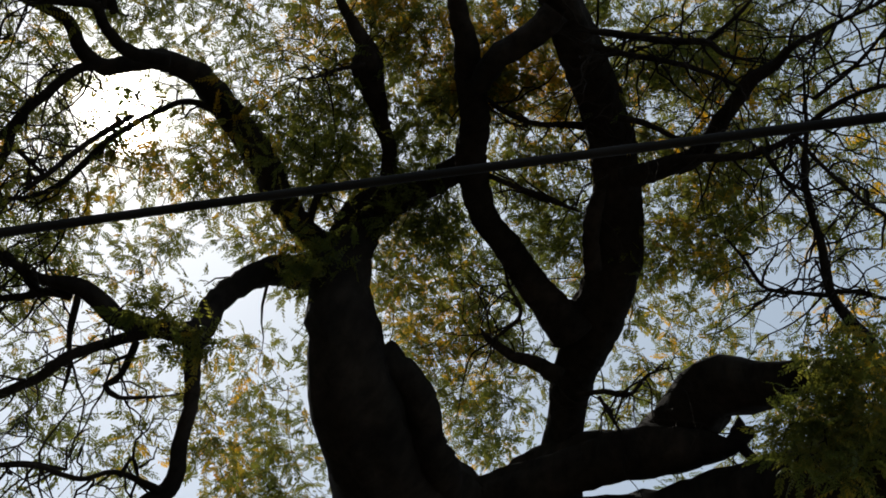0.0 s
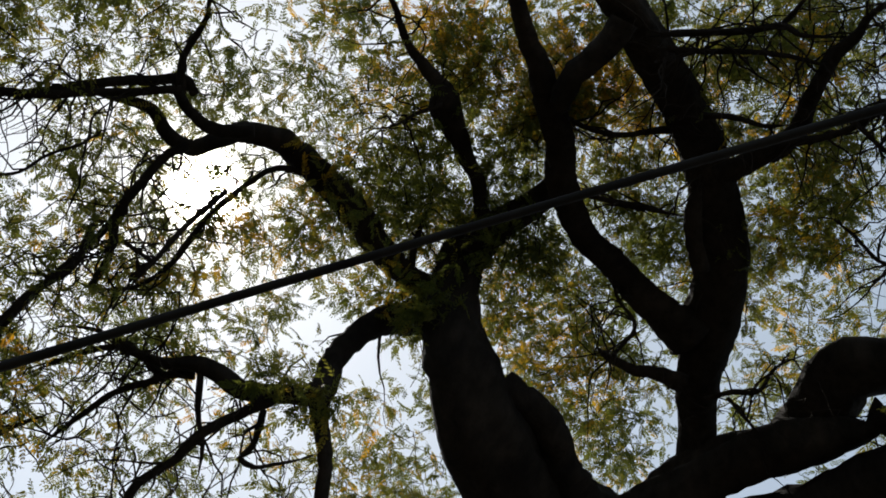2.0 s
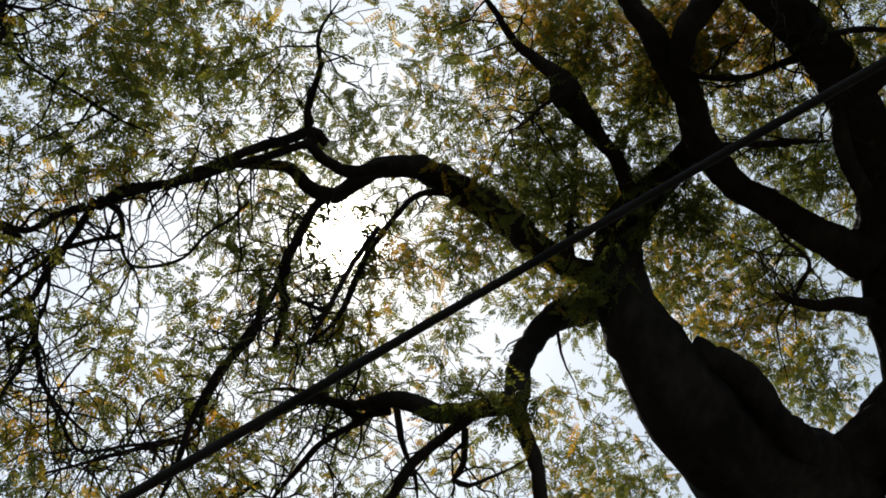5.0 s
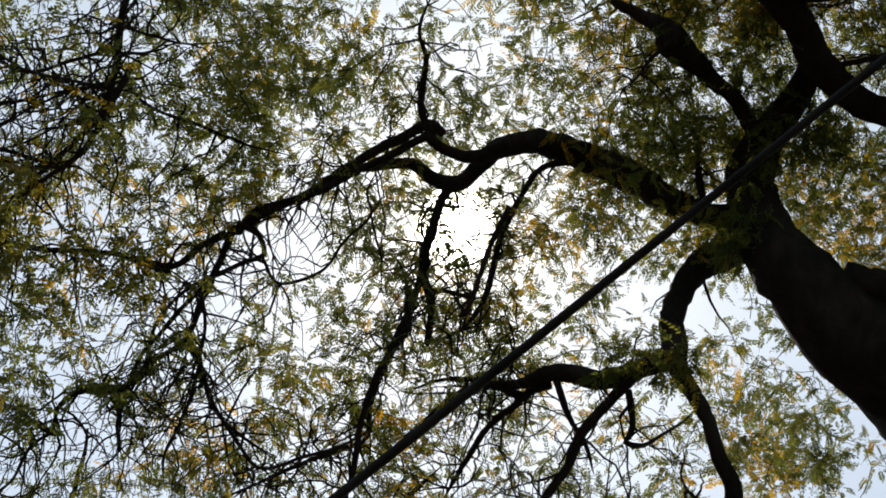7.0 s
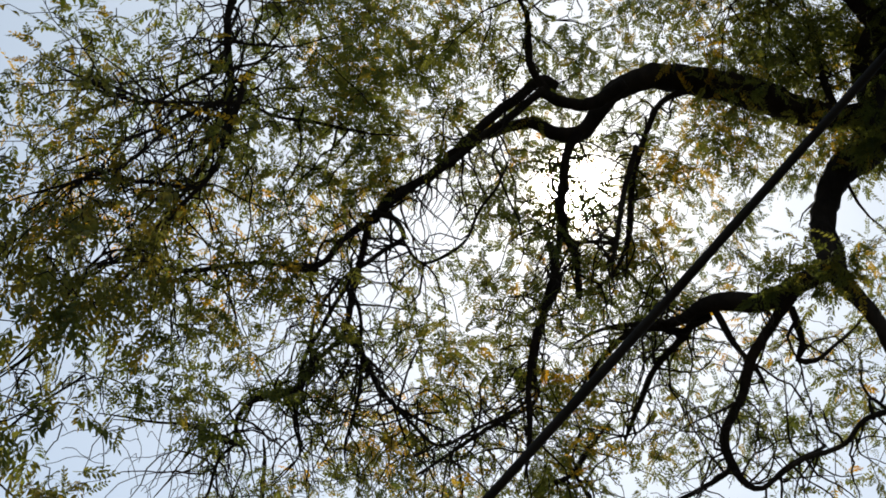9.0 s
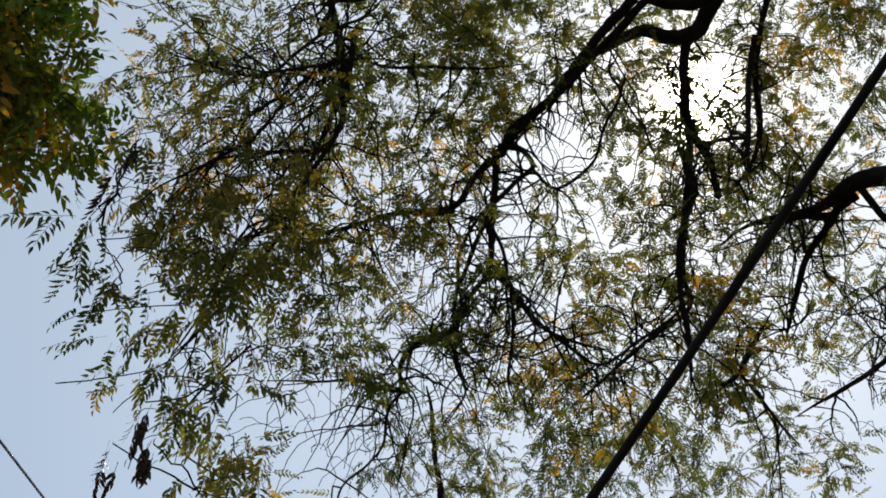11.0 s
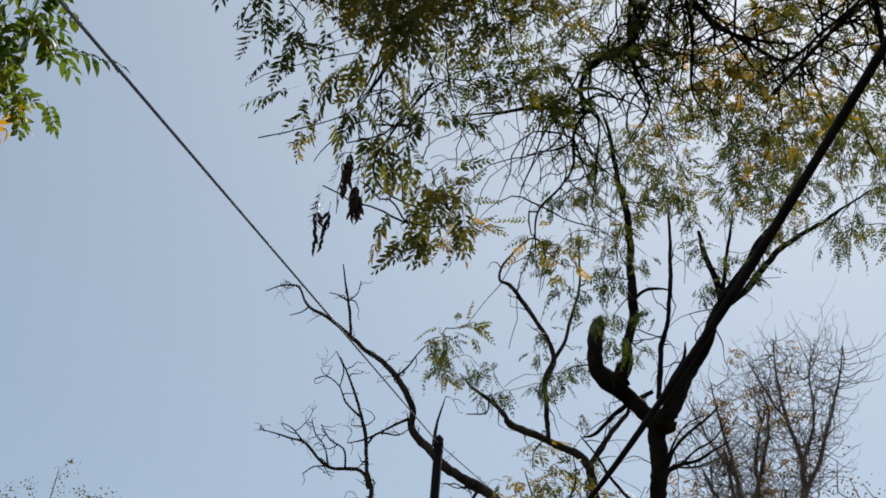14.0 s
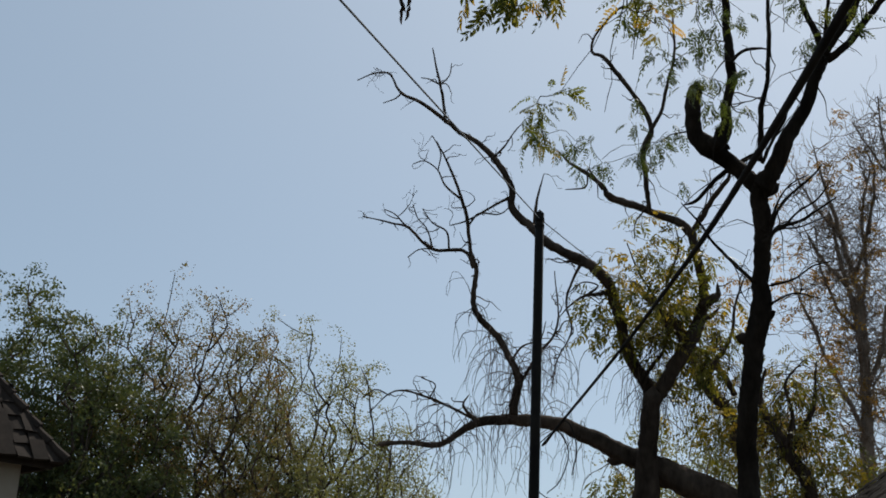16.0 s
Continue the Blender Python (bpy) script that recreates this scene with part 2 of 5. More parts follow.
# ---- leaves ----
def compound_leaf(rng, pairs, length, leaflet, width, droop, spread=64):
    """A feathered leaf along +x: folded leaflets in pairs on a thin drooping stalk, one connected piece. Returns points and triangles."""
    v, f = [], []

    def stalk(u):
        return np.array([length * u, 0.0, -droop * length * u * u])

    stops = [0.0] + [0.24 + 0.76 * i / pairs for i in range(pairs + 1)]
    for i, u in enumerate(stops):
        h = 0.0015 - 0.0008 * u
        v += [stalk(u) + (0, h, 0), stalk(u) - (0, h, 0)]
        if i:
            n = 2 * i
            f += [(n - 2, n - 1, n + 1), (n - 2, n + 1, n)]
    for i in range(pairs * 2 + 1):
        k = 1 + i // 2
        u = stops[k]
        side = (1 if i % 2 else -1) if i < pairs * 2 else 0
        root = 2 * k + (0 if side > 0 else 1)
        base = v[root]
        ang = side * (radians(spread) - 0.45 * u) + rng.normal(0, 0.17)
        size = leaflet * (0.75 + 0.5 * math.sin(math.pi * (0.2 + 0.7 * u))) * rng.uniform(0.78, 1.1)
        d = np.array([math.cos(ang), math.sin(ang), -0.35 - 0.5 * droop * u + rng.normal(0, 0.2)])
        d /= np.linalg.norm(d)
        across = np.cross(d, (0, 0, 1.0))
        across /= np.linalg.norm(across) + 1e-9
        up = np.cross(across, d)
        wd = width * size / leaflet * 0.5
        lift = up * wd * 0.5
        n = len(v)
        v += [base + d * size * 0.35 + across * wd + lift, base + d * size * 0.38 - across * wd + lift,
              base + d * size * 0.72 + across * wd * 0.7 + lift * 0.6 - up * 0.05 * size, base + d * size * 0.75 - across * wd * 0.62 + lift * 0.6 - up * 0.05 * size, base + d * size - up * 0.14 * size]
        f += [(root, n + 1, n), (n, n + 1, n + 2), (n + 1, n + 3, n + 2), (n + 2, n + 3, n + 4)]
    return np.array(v), np.array(f)


def turn(yaw, pitch, roll):
    return np.array(Euler((roll, pitch, yaw)).to_matrix())


def spray(rng, leaves, pairs, length, leaflet, width, hang=0.25):
    """A clump: compound leaves that radiate from a short twig end. Returns (points, triangles) leaf by leaf."""
    made = []
    for i in range(leaves):
        v, f = compound_leaf(rng, pairs, length * rng.uniform(0.6, 1.15), leaflet, width, rng.uniform(0.0, 0.7))
        m = turn(2.4 * i + rng.normal(0, 0.5), rng.normal(hang, 0.5 if hang < 0.5 else 0.3), rng.normal(0, 0.6))
        off = m @ np.array((0.18 * length, 0, 0)) + rng.normal(0, length * 0.2, 3)
        made.append((v @ m.T + off, f))
    return made


def joined(pieces):
    k, vs, fs = 0, [], []
    for v, f in pieces:
        vs.append(v)
        fs.append(f + k)
        k += len(v)
    return np.vstack(vs), np.vstack(fs)


def grow_crown(tree, regions, mat, sprays, near=None, near_max=0, near_sprays=(), twig_r=0.017, reach=4.0, crown_label="", gaps=(), fill=1.0, low_fill=1.0):
    """Fills regions (x, y, z, radius, number) with leaf sprays, each on a twig that grows from the nearest wood."""
    rng = tree.rng
    ends = []
    for x, y, z, r, n in regions:
        n = round(n * (fill if z > 5.7 else low_fill))
        q = rng.normal(0, 1, (n, 3))
        q *= (rng.uniform(0, 1, (n, 1)) ** 0.38) * r / np.linalg.norm(q, axis=1)[:, None]
        ends.append(np.array((x, y, z)) + q)
    ends = np.vstack(ends)
    for x, y, z, r in gaps:
        ends = ends[np.linalg.norm(ends - (x, y, z), axis=1) > r]
    wood = np.vstack(tree.nodes)[:, :3]
    wood_r = np.vstack(tree.nodes)[:, 3]
    gap = np.array([np.min(np.sum((wood - e) ** 2, axis=1)) for e in ends])
    order = np.argsort(gap)
    nodes, radii = [wood], [wood_r]
    tv, tf, k = [], [], 0
    lv, lf, lk, made = [], [], 0, 0
    allw, allr = wood, wood_r
    for step, idx in enumerate(order):
        e = ends[idx]
        d2 = np.sum((allw - e) ** 2, axis=1)
        j = int(np.argmin(d2))
        dist = math.sqrt(d2[j])
        if dist > reach:
            continue
        start = allw[j]
        if dist > 0.05:
            n = max(4, min(12, int(dist / 0.09)))
            u = np.linspace(0, 1, n)[:, None]
            bend = rng.normal(0, 0.16, 3) * dist
            c = start + (e - start) * u + bend * (u * (1 - u)) * 2 + (0, 0, 1) * (np.sin(u * 3.1416) * 0.08 * dist)
            c[1:-1] += rng.normal(0, 0.012, (n - 2, 3))
            r0 = min(allr[j] * 0.7, twig_r * (0.5 + 0.6 * dist))
            r0 = max(r0, 0.0032)
            path = np.hstack([c, np.linspace(r0, 0.0028, n)[:, None]])
            v, f, _ = tube(path, 4, rng)
            tv.append(v)
            tf.append(f + k)
            k += len(v)
            allw = np.vstack([allw, c[1:]])
            allr = np.concatenate([allr, path[1:, 3]])
        yaw, size = rng.uniform(0, 6.283), rng.uniform(0.85, 1.2)
        close = near is not None and near(e)
        if close and made < near_max:
            at = Matrix.LocRotScale(Vector(e), Euler((rng.normal(0, 0.2), rng.normal(0, 0.2), yaw)), Vector((size, size, size)))
            for me in near_sprays[int(rng.integers(len(near_sprays)))][2]:
                part("leaf", me, tree.root).matrix_basis = at
                made += 1
            continue
        kinds = near_sprays if close else sprays
        v, f, _ = kinds[int(rng.integers(len(kinds)))]
        m = turn(yaw, rng.normal(0, 0.25), rng.normal(0, 0.25)) * size
        lv.append(v @ m.T + e)
        lf.append(f + lk)
        lk += len(v)
    tree.nodes.append(np.hstack([allw[len(wood):], allr[len(wood):, None]]))
    if tv:
        part("twig", quads_mesh("twig", np.vstack(tv), np.vstack(tf), tree.bark), tree.root, kind="stuff")
    if lv:
        part("crown", quads_mesh("crown", np.vstack(lv), np.vstack(lf), mat), tree.root, crown_label, kind="stuff")


def spray_set(seed, number, mat, *shape):
    rng = np.random.default_rng(seed)
    made = []
    for i in range(number):
        leaves = spray(rng, *shape)
        made.append((*joined(leaves), [quads_mesh("leaf", v, f, mat) for v, f in leaves]))
    return made


def bare_twigs(tree, number, length, thick, droop, low=0.0, high=0.05, curl=0.25, inside=None):
    """Fine leafless twigs along the thinner wood of a tree, arching and then hanging."""
    rng = tree.rng
    wood = np.vstack(tree.nodes)
    wood = wood[(wood[:, 3] > low) & (wood[:, 3] < high)]
    if inside is not None:
        wood = wood[inside(wood)]
    tv, tf, k = [], [], 0
    extra = []
    for i in range(number):
        s = wood[int(rng.integers(len(wood)))] if i < number * 0.45 or not extra else extra[int(rng.integers(len(extra)))]
        size = length * rng.uniform(0.35, 1.2) * (1 if i < number * 0.45 else 0.6)
        d = rng.normal(0, 1, 3)
        d /= np.linalg.norm(d)
        n = 9
        c = np.zeros((n, 3))
        c[0] = s[:3]
        for q in range(1, n):
            d = d + rng.normal(0, curl, 3) + (0, 0, -droop * q / n)
            d /= np.linalg.norm(d)
            c[q] = c[q - 1] + d * size / (n - 1)
        path = np.hstack([c, np.linspace(min(thick, s[3] * 0.8), 0.0022, n)[:, None]])
        v, f, _ = tube(path, 4, rng)
        tv.append(v)
        tf.append(f + k)
        k += len(v)
        extra += [path[3], path[5], path[7]]
    part("twig", quads_mesh("twig", np.vstack(tv), np.vstack(tf), tree.bark), tree.root, kind="stuff")
    tree.nodes.append(np.array(extra))


# ---- ground ----
def ground():
    bm = bmesh.new()
    n, size = 60, 900.0
    for i in range(n + 1):
        for j in range(n + 1):
            a, b = 2 * i / n - 1, 2 * j / n - 1
            x, y = size * a * abs(a) ** 1.6, size * b * abs(b) ** 1.6
            bm.verts.new((x, y, 0.05 * noise.noise((x * 0.3, y * 0.3, 0))))
    bm.verts.ensure_lookup_table()
    for i in range(n):
        for j in range(n):
            q = i * (n + 1) + j
            bm.faces.new([bm.verts[w] for w in (q, q + n + 1, q + n + 2, q + 1)])
    me = bpy.data.meshes.new("ground")
    bm.to_mesh(me)
    me.materials.append(EARTH)
    return tagged(new("ground", me), "dry brown earth under the trees", "ground", kind="structure")


ground()

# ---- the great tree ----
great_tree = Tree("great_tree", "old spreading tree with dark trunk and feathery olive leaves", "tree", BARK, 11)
limb(great_tree, "trunk", [(1.35, 7.0, -0.1, 0.95), (1.32, 6.98, 0.5, 0.72), (1.3, 6.95, 2.5, 0.6), (1.22, 6.85, 5.0, 0.56), (1.14, 6.76, 6.6, 0.54), (1.06, 6.71, 7.3, 0.42)])
limb(great_tree, "bough", [(0.78, 6.56, 7.29, 0.532), (0.45, 6.08, 7.09, 0.396), (0.18, 5.74, 6.98, 0.291), (-0.02, 5.52, 7.01, 0.280), (-0.19, 5.37, 7.13, 0.259), (-0.31, 5.26, 7.27, 0.237), (-0.45, 5.22, 7.49, 0.218), (-0.56, 5.26, 7.91, 0.186), (-0.60, 5.25, 8.38, 0.176), (-0.50, 5.03, 8.47, 0.137), (-0.31, 4.80, 8.55, 0.106), (-0.16, 4.57, 8.62, 0.080), (-0.19, 4.30, 8.70, 0.050)])
limb(great_tree, "bough", [(-0.05, 5.31, 7.30, 0.135), (0.24, 5.35, 7.21, 0.118), (0.39, 5.44, 7.14, 0.118), (0.49, 5.61, 7.08, 0.129), (0.67, 5.82, 7.10, 0.147), (0.77, 6.20, 7.19, 0.135)])
limb(great_tree, "bough", [(-0.63, 5.32, 8.07, 0.091), (-0.82, 5.29, 8.02, 0.089), (-1.07, 5.18, 8.00, 0.095), (-1.28, 5.01, 8.01, 0.098), (-1.51, 4.81, 8.02, 0.100), (-1.74, 4.66, 8.01, 0.096), (-1.98, 4.55, 7.96, 0.076), (-2.15, 4.53, 7.88, 0.065), (-2.27, 4.54, 7.74, 0.053), (-2.37, 4.56, 7.64, 0.051), (-2.52, 4.52, 7.60, 0.049), (-2.64, 4.39, 7.59, 0.043), (-2.74, 4.32, 7.55, 0.036), (-2.86, 4.26, 7.47, 0.031), (-3.01, 4.21, 7.37, 0.025), (-3.13, 4.24, 7.22, 0.018)])
limb(great_tree, "bough", [(-2.02, 4.33, 7.70, 0.043), (-2.21, 4.34, 7.64, 0.043), (-2.33, 4.30, 7.55, 0.039), (-2.42, 4.18, 7.50, 0.037), (-2.48, 4.11, 7.53, 0.034)])
limb(great_tree, "bough", [(-2.35, 4.42, 7.45, 0.032), (-2.43, 4.47, 7.36, 0.030), (-2.49, 4.56, 7.25, 0.028), (-2.56, 4.68, 7.09, 0.029), (-2.56, 4.80, 6.96, 0.028), (-2.54, 4.93, 6.83, 0.025), (-2.55, 5.07, 6.66, 0.021)])
limb(great_tree, "bough", [(-1.65, 4.71, 7.98, 0.033), (-1.89, 4.69, 7.89, 0.022), (-2.02, 4.77, 7.76, 0.021), (-2.13, 4.87, 7.60, 0.022), (-2.22, 5.04, 7.36, 0.021), (-2.30, 5.19, 7.15, 0.019), (-2.44, 5.27, 6.99, 0.014), (-2.59, 5.27, 6.88, 0.010)])
limb(great_tree, "branch", [(-0.85, 5.26, 7.97, 0.022), (-0.90, 5.12, 8.07, 0.025), (-0.92, 4.97, 8.18, 0.019), (-0.90, 4.83, 8.29, 0.003)])
limb(great_tree, "bough", [(-0.63, 5.54, 8.15, 0.140), (-0.76, 5.49, 7.90, 0.121), (-0.93, 5.39, 7.62, 0.094), (-1.03, 5.34, 7.30, 0.077), (-1.08, 5.31, 7.04, 0.078), (-1.05, 5.27, 6.69, 0.086)])
limb(great_tree, "bough", [(-1.06, 5.26, 6.70, 0.075), (-0.99, 5.37, 6.56, 0.055), (-0.91, 5.46, 6.45, 0.048), (-0.81, 5.60, 6.25, 0.048), (-0.75, 5.73, 6.06, 0.051), (-0.81, 5.82, 5.89, 0.054), (-0.89, 5.92, 5.67, 0.044), (-1.00, 6.02, 5.42, 0.023)])
limb(great_tree, "bough", [(-1.05, 5.27, 6.68, 0.079), (-1.24, 5.34, 6.64, 0.062), (-1.46, 5.36, 6.64, 0.070), (-1.70, 5.35, 6.66, 0.060), (-1.86, 5.36, 6.65, 0.049), (-1.98, 5.40, 6.61, 0.035), (-2.14, 5.39, 6.61, 0.028), (-2.32, 5.36, 6.63, 0.020), (-2.54, 5.35, 6.61, 0.011), (-2.70, 5.38, 6.57, 0.005)])
limb(great_tree, "bough", [(-1.29, 5.19, 6.43, 0.047), (-1.36, 5.25, 6.37, 0.035), (-1.59, 5.43, 6.19, 0.031), (-1.74, 5.59, 6.01, 0.028), (-1.84, 5.73, 5.85, 0.027), (-1.80, 5.88, 5.71, 0.023), (-1.69, 5.95, 5.67, 0.017), (-1.52, 5.93, 5.80, 0.014), (-1.31, 5.93, 5.89, 0.009)])
limb(great_tree, "branch", [(-1.85, 5.74, 5.82, 0.018), (-1.85, 5.81, 5.73, 0.018), (-2.03, 5.83, 5.64, 0.016), (-2.23, 5.81, 5.57, 0.013), (-2.50, 5.80, 5.46, 0.003)])
limb(great_tree, "branch", [(-1.32, 5.33, 6.46, 0.022), (-1.29, 5.46, 6.28, 0.021), (-1.33, 5.51, 6.20, 0.020), (-1.23, 5.52, 6.18, 0.014), (-1.10, 5.47, 6.23, 0.011), (-0.94, 5.39, 6.31, 0.003)])
limb(great_tree, "branch", [(-1.78, 5.37, 6.60, 0.026), (-1.71, 5.57, 6.46, 0.019), (-1.63, 5.72, 6.36, 0.016), (-1.59, 5.86, 6.26, 0.003)])
limb(great_tree, "branch", [(-1.78, 5.41, 6.70, 0.044), (-1.92, 5.42, 6.70, 0.032), (-2.02, 5.52, 6.62, 0.026), (-2.19, 5.50, 6.65, 0.024), (-2.38, 5.49, 6.66, 0.021), (-2.57, 5.56, 6.58, 0.018), (-2.81, 5.71, 6.43, 0.003)])
limb(great_tree, "branch", [(-1.83, 5.45, 6.64, 0.032), (-1.96, 5.48, 6.63, 0.026), (-2.10, 5.55, 6.57, 0.024), (-2.27, 5.67, 6.47, 0.021), (-2.44, 5.86, 6.31, 0.018), (-2.60, 6.02, 6.17, 0.003)])
limb(great_tree, "branch", [(-0.76, 5.72, 5.91, 0.025), (-1.05, 5.76, 5.89, 0.016), (-1.20, 5.84, 5.80, 0.016), (-1.46, 5.88, 5.77, 0.014), (-1.67, 5.95, 5.67, 0.003)])
limb(great_tree, "branch", [(-1.00, 5.72, 5.86, 0.014), (-1.00, 5.70, 6.00, 0.012), (-0.90, 5.83, 5.98, 0.010), (-0.81, 5.91, 5.98, 0.003)])
limb(great_tree, "bough", [(1.07, 5.16, 8.27, 0.169), (0.89, 5.07, 8.29, 0.127), (0.69, 4.98, 8.29, 0.113), (0.39, 4.81, 8.30, 0.100), (0.12, 4.65, 8.31, 0.098), (-0.07, 4.41, 8.35, 0.105), (-0.22, 4.06, 8.42, 0.096), (-0.39, 3.80, 8.44, 0.089), (-0.52, 3.61, 8.45, 0.072), (-0.64, 3.43, 8.44, 0.061), (-0.80, 3.14, 8.43, 0.051), (-1.03, 2.75, 8.39, 0.031)])
limb(great_tree, "bough", [(1.51, 6.30, 7.83, 0.305), (1.44, 6.03, 7.96, 0.172), (1.37, 5.83, 8.08, 0.133), (1.27, 5.62, 8.19, 0.144), (1.22, 5.42, 8.27, 0.159), (1.19, 5.22, 8.36, 0.174), (1.16, 5.00, 8.45, 0.189), (1.07, 4.62, 8.58, 0.167), (0.89, 4.28, 8.68, 0.160), (0.64, 3.97, 8.75, 0.150), (0.30, 3.62, 8.79, 0.148), (-0.01, 3.35, 8.78, 0.141), (-0.27, 3.10, 8.76, 0.127), (-0.59, 2.70, 8.72, 0.092), (-0.94, 2.13, 8.62, 0.048)])
limb(great_tree, "branch", [(0.95, 4.64, 8.29, 0.065), (0.85, 4.50, 8.37, 0.061), (0.75, 4.31, 8.45, 0.057), (0.75, 4.13, 8.53, 0.004)])
limb(great_tree, "bough", [(-0.07, 3.25, 8.58, 0.093), (-0.15, 3.44, 8.49, 0.086), (-0.24, 3.62, 8.39, 0.075), (-0.28, 3.80, 8.29, 0.071)])
limb(great_tree, "bough", [(-0.52, 4.91, 8.40, 0.066), (-0.65, 4.66, 8.49, 0.054), (-0.84, 4.46, 8.53, 0.065), (-1.03, 4.23, 8.57, 0.107), (-1.11, 4.13, 8.59, 0.068), (-1.24, 4.02, 8.59, 0.042), (-1.36, 3.90, 8.59, 0.032), (-1.50, 3.69, 8.62, 0.021), (-1.69, 3.46, 8.61, 0.007)])
limb(great_tree, "branch", [(-1.02, 4.17, 8.47, 0.021), (-1.15, 4.24, 8.37, 0.014), (-1.26, 4.32, 8.25, 0.009), (-1.41, 4.34, 8.17, 0.003)])
limb(great_tree, "bough", [(1.33, 6.55, 7.64, 0.346), (1.43, 6.17, 7.83, 0.282), (1.62, 5.81, 7.96, 0.175), (1.92, 5.54, 7.96, 0.181), (2.03, 5.24, 8.06, 0.206), (2.06, 4.95, 8.16, 0.212), (2.26, 4.76, 8.13, 0.171), (2.45, 4.49, 8.13, 0.112), (2.62, 4.29, 8.10, 0.095), (2.78, 4.07, 8.06, 0.083), (3.02, 3.78, 7.97, 0.056)])
limb(great_tree, "branch", [(1.91, 5.47, 7.82, 0.110), (2.13, 5.25, 7.83, 0.082), (2.27, 5.09, 7.84, 0.050), (2.28, 4.95, 7.90, 0.054), (2.23, 4.87, 7.94, 0.004)])
limb(great_tree, "branch", [(2.26, 4.96, 7.86, 0.041), (2.40, 4.99, 7.79, 0.034), (2.50, 4.99, 7.75, 0.025), (2.58, 5.02, 7.69, 0.003)])
limb(great_tree, "bough", [(1.61, 6.38, 7.45, 0.408), (2.10, 5.72, 7.52, 0.221), (2.43, 5.20, 7.54, 0.214), (2.73, 4.69, 7.50, 0.238), (2.94, 4.31, 7.44, 0.258), (3.20, 3.88, 7.30, 0.211)])
limb(great_tree, "bough", [(0.81, 3.96, 8.39, 0.081), (0.99, 3.71, 8.35, 0.068), (1.10, 3.48, 8.32, 0.060), (1.10, 3.27, 8.32, 0.053), (1.12, 3.05, 8.30, 0.048), (1.13, 2.88, 8.28, 0.044), (1.19, 2.76, 8.25, 0.034), (1.20, 2.61, 8.23, 0.020), (1.26, 2.43, 8.18, 0.015), (1.35, 2.24, 8.10, 0.011), (1.43, 2.06, 8.03, 0.010)])
limb(great_tree, "branch", [(0.98, 3.59, 8.22, 0.034), (1.26, 3.32, 8.14, 0.025), (1.39, 3.15, 8.09, 0.022), (1.47, 2.98, 8.07, 0.020), (1.51, 2.81, 8.05, 0.016), (1.57, 2.63, 8.02, 0.015), (1.68, 2.44, 7.95, 0.013), (1.81, 2.27, 7.86, 0.003)])
limb(great_tree, "branch", [(2.59, 3.97, 7.79, 0.044), (2.53, 3.85, 7.87, 0.039), (2.35, 3.81, 7.94, 0.035), (2.18, 3.75, 8.02, 0.030), (1.98, 3.56, 8.15, 0.025), (1.79, 3.38, 8.26, 0.022), (1.63, 3.17, 8.37, 0.017), (1.49, 2.96, 8.47, 0.011), (1.34, 2.75, 8.56, 0.003)])
limb(great_tree, "branch", [(2.15, 3.71, 7.88, 0.017), (1.95, 3.78, 7.83, 0.014), (1.78, 3.82, 7.80, 0.013), (1.58, 3.73, 7.84, 0.011), (1.43, 3.68, 7.86, 0.003)])
limb(great_tree, "branch", [(2.14, 3.69, 7.89, 0.017), (2.29, 3.60, 7.89, 0.015), (2.43, 3.54, 7.87, 0.013), (2.57, 3.47, 7.85, 0.003)])
limb(great_tree, "branch", [(1.43, 2.96, 8.01, 0.015), (1.64, 3.01, 7.96, 0.014), (1.89, 3.06, 7.90, 0.012), (2.11, 3.07, 7.85, 0.011), (2.30, 3.07, 7.81, 0.003)])
limb(great_tree, "branch", [(1.34, 3.15, 8.05, 0.016), (1.56, 3.24, 8.01, 0.014), (1.76, 3.33, 7.97, 0.003)])
limb(great_tree, "branch", [(0.17, 3.21, 8.48, 0.026), (0.50, 3.05, 8.43, 0.025), (0.79, 2.88, 8.37, 0.021), (0.92, 2.87, 8.31, 0.016), (1.08, 2.79, 8.26, 0.003)])
limb(great_tree, "branch", [(0.80, 2.92, 8.46, 0.017), (0.84, 2.79, 8.45, 0.014), (0.87, 2.64, 8.44, 0.012), (0.89, 2.46, 8.41, 0.003)])
limb(great_tree, "branch", [(0.23, 3.28, 8.45, 0.023), (0.64, 3.09, 8.36, 0.018), (0.98, 2.98, 8.24, 0.014), (1.11, 2.95, 8.19, 0.003)])
limb(great_tree, "branch", [(1.40, 2.68, 7.91, 0.013), (1.50, 2.41, 8.00, 0.012), (1.53, 2.21, 8.07, 0.009), (1.53, 2.05, 8.12, 0.003)])
limb(great_tree, "branch", [(1.13, 5.40, 8.06, 0.067), (0.91, 5.40, 8.06, 0.047), (0.73, 5.43, 8.02, 0.039), (0.56, 5.39, 8.04, 0.025), (0.48, 5.34, 8.06, 0.004)])
limb(great_tree, "branch", [(0.59, 5.38, 8.02, 0.013), (0.67, 5.12, 8.12, 0.014), (0.50, 4.97, 8.18, 0.012), (0.37, 4.82, 8.22, 0.003)])
limb(great_tree, "branch", [(1.27, 5.37, 7.94, 0.019), (1.42, 5.25, 7.97, 0.021), (1.57, 5.17, 7.97, 0.017), (1.62, 5.00, 8.06, 0.012), (1.76, 4.85, 8.10, 0.003)])
limb(great_tree, "branch", [(1.39, 5.24, 7.89, 0.014), (1.57, 5.30, 7.79, 0.012), (1.66, 5.33, 7.74, 0.003)])
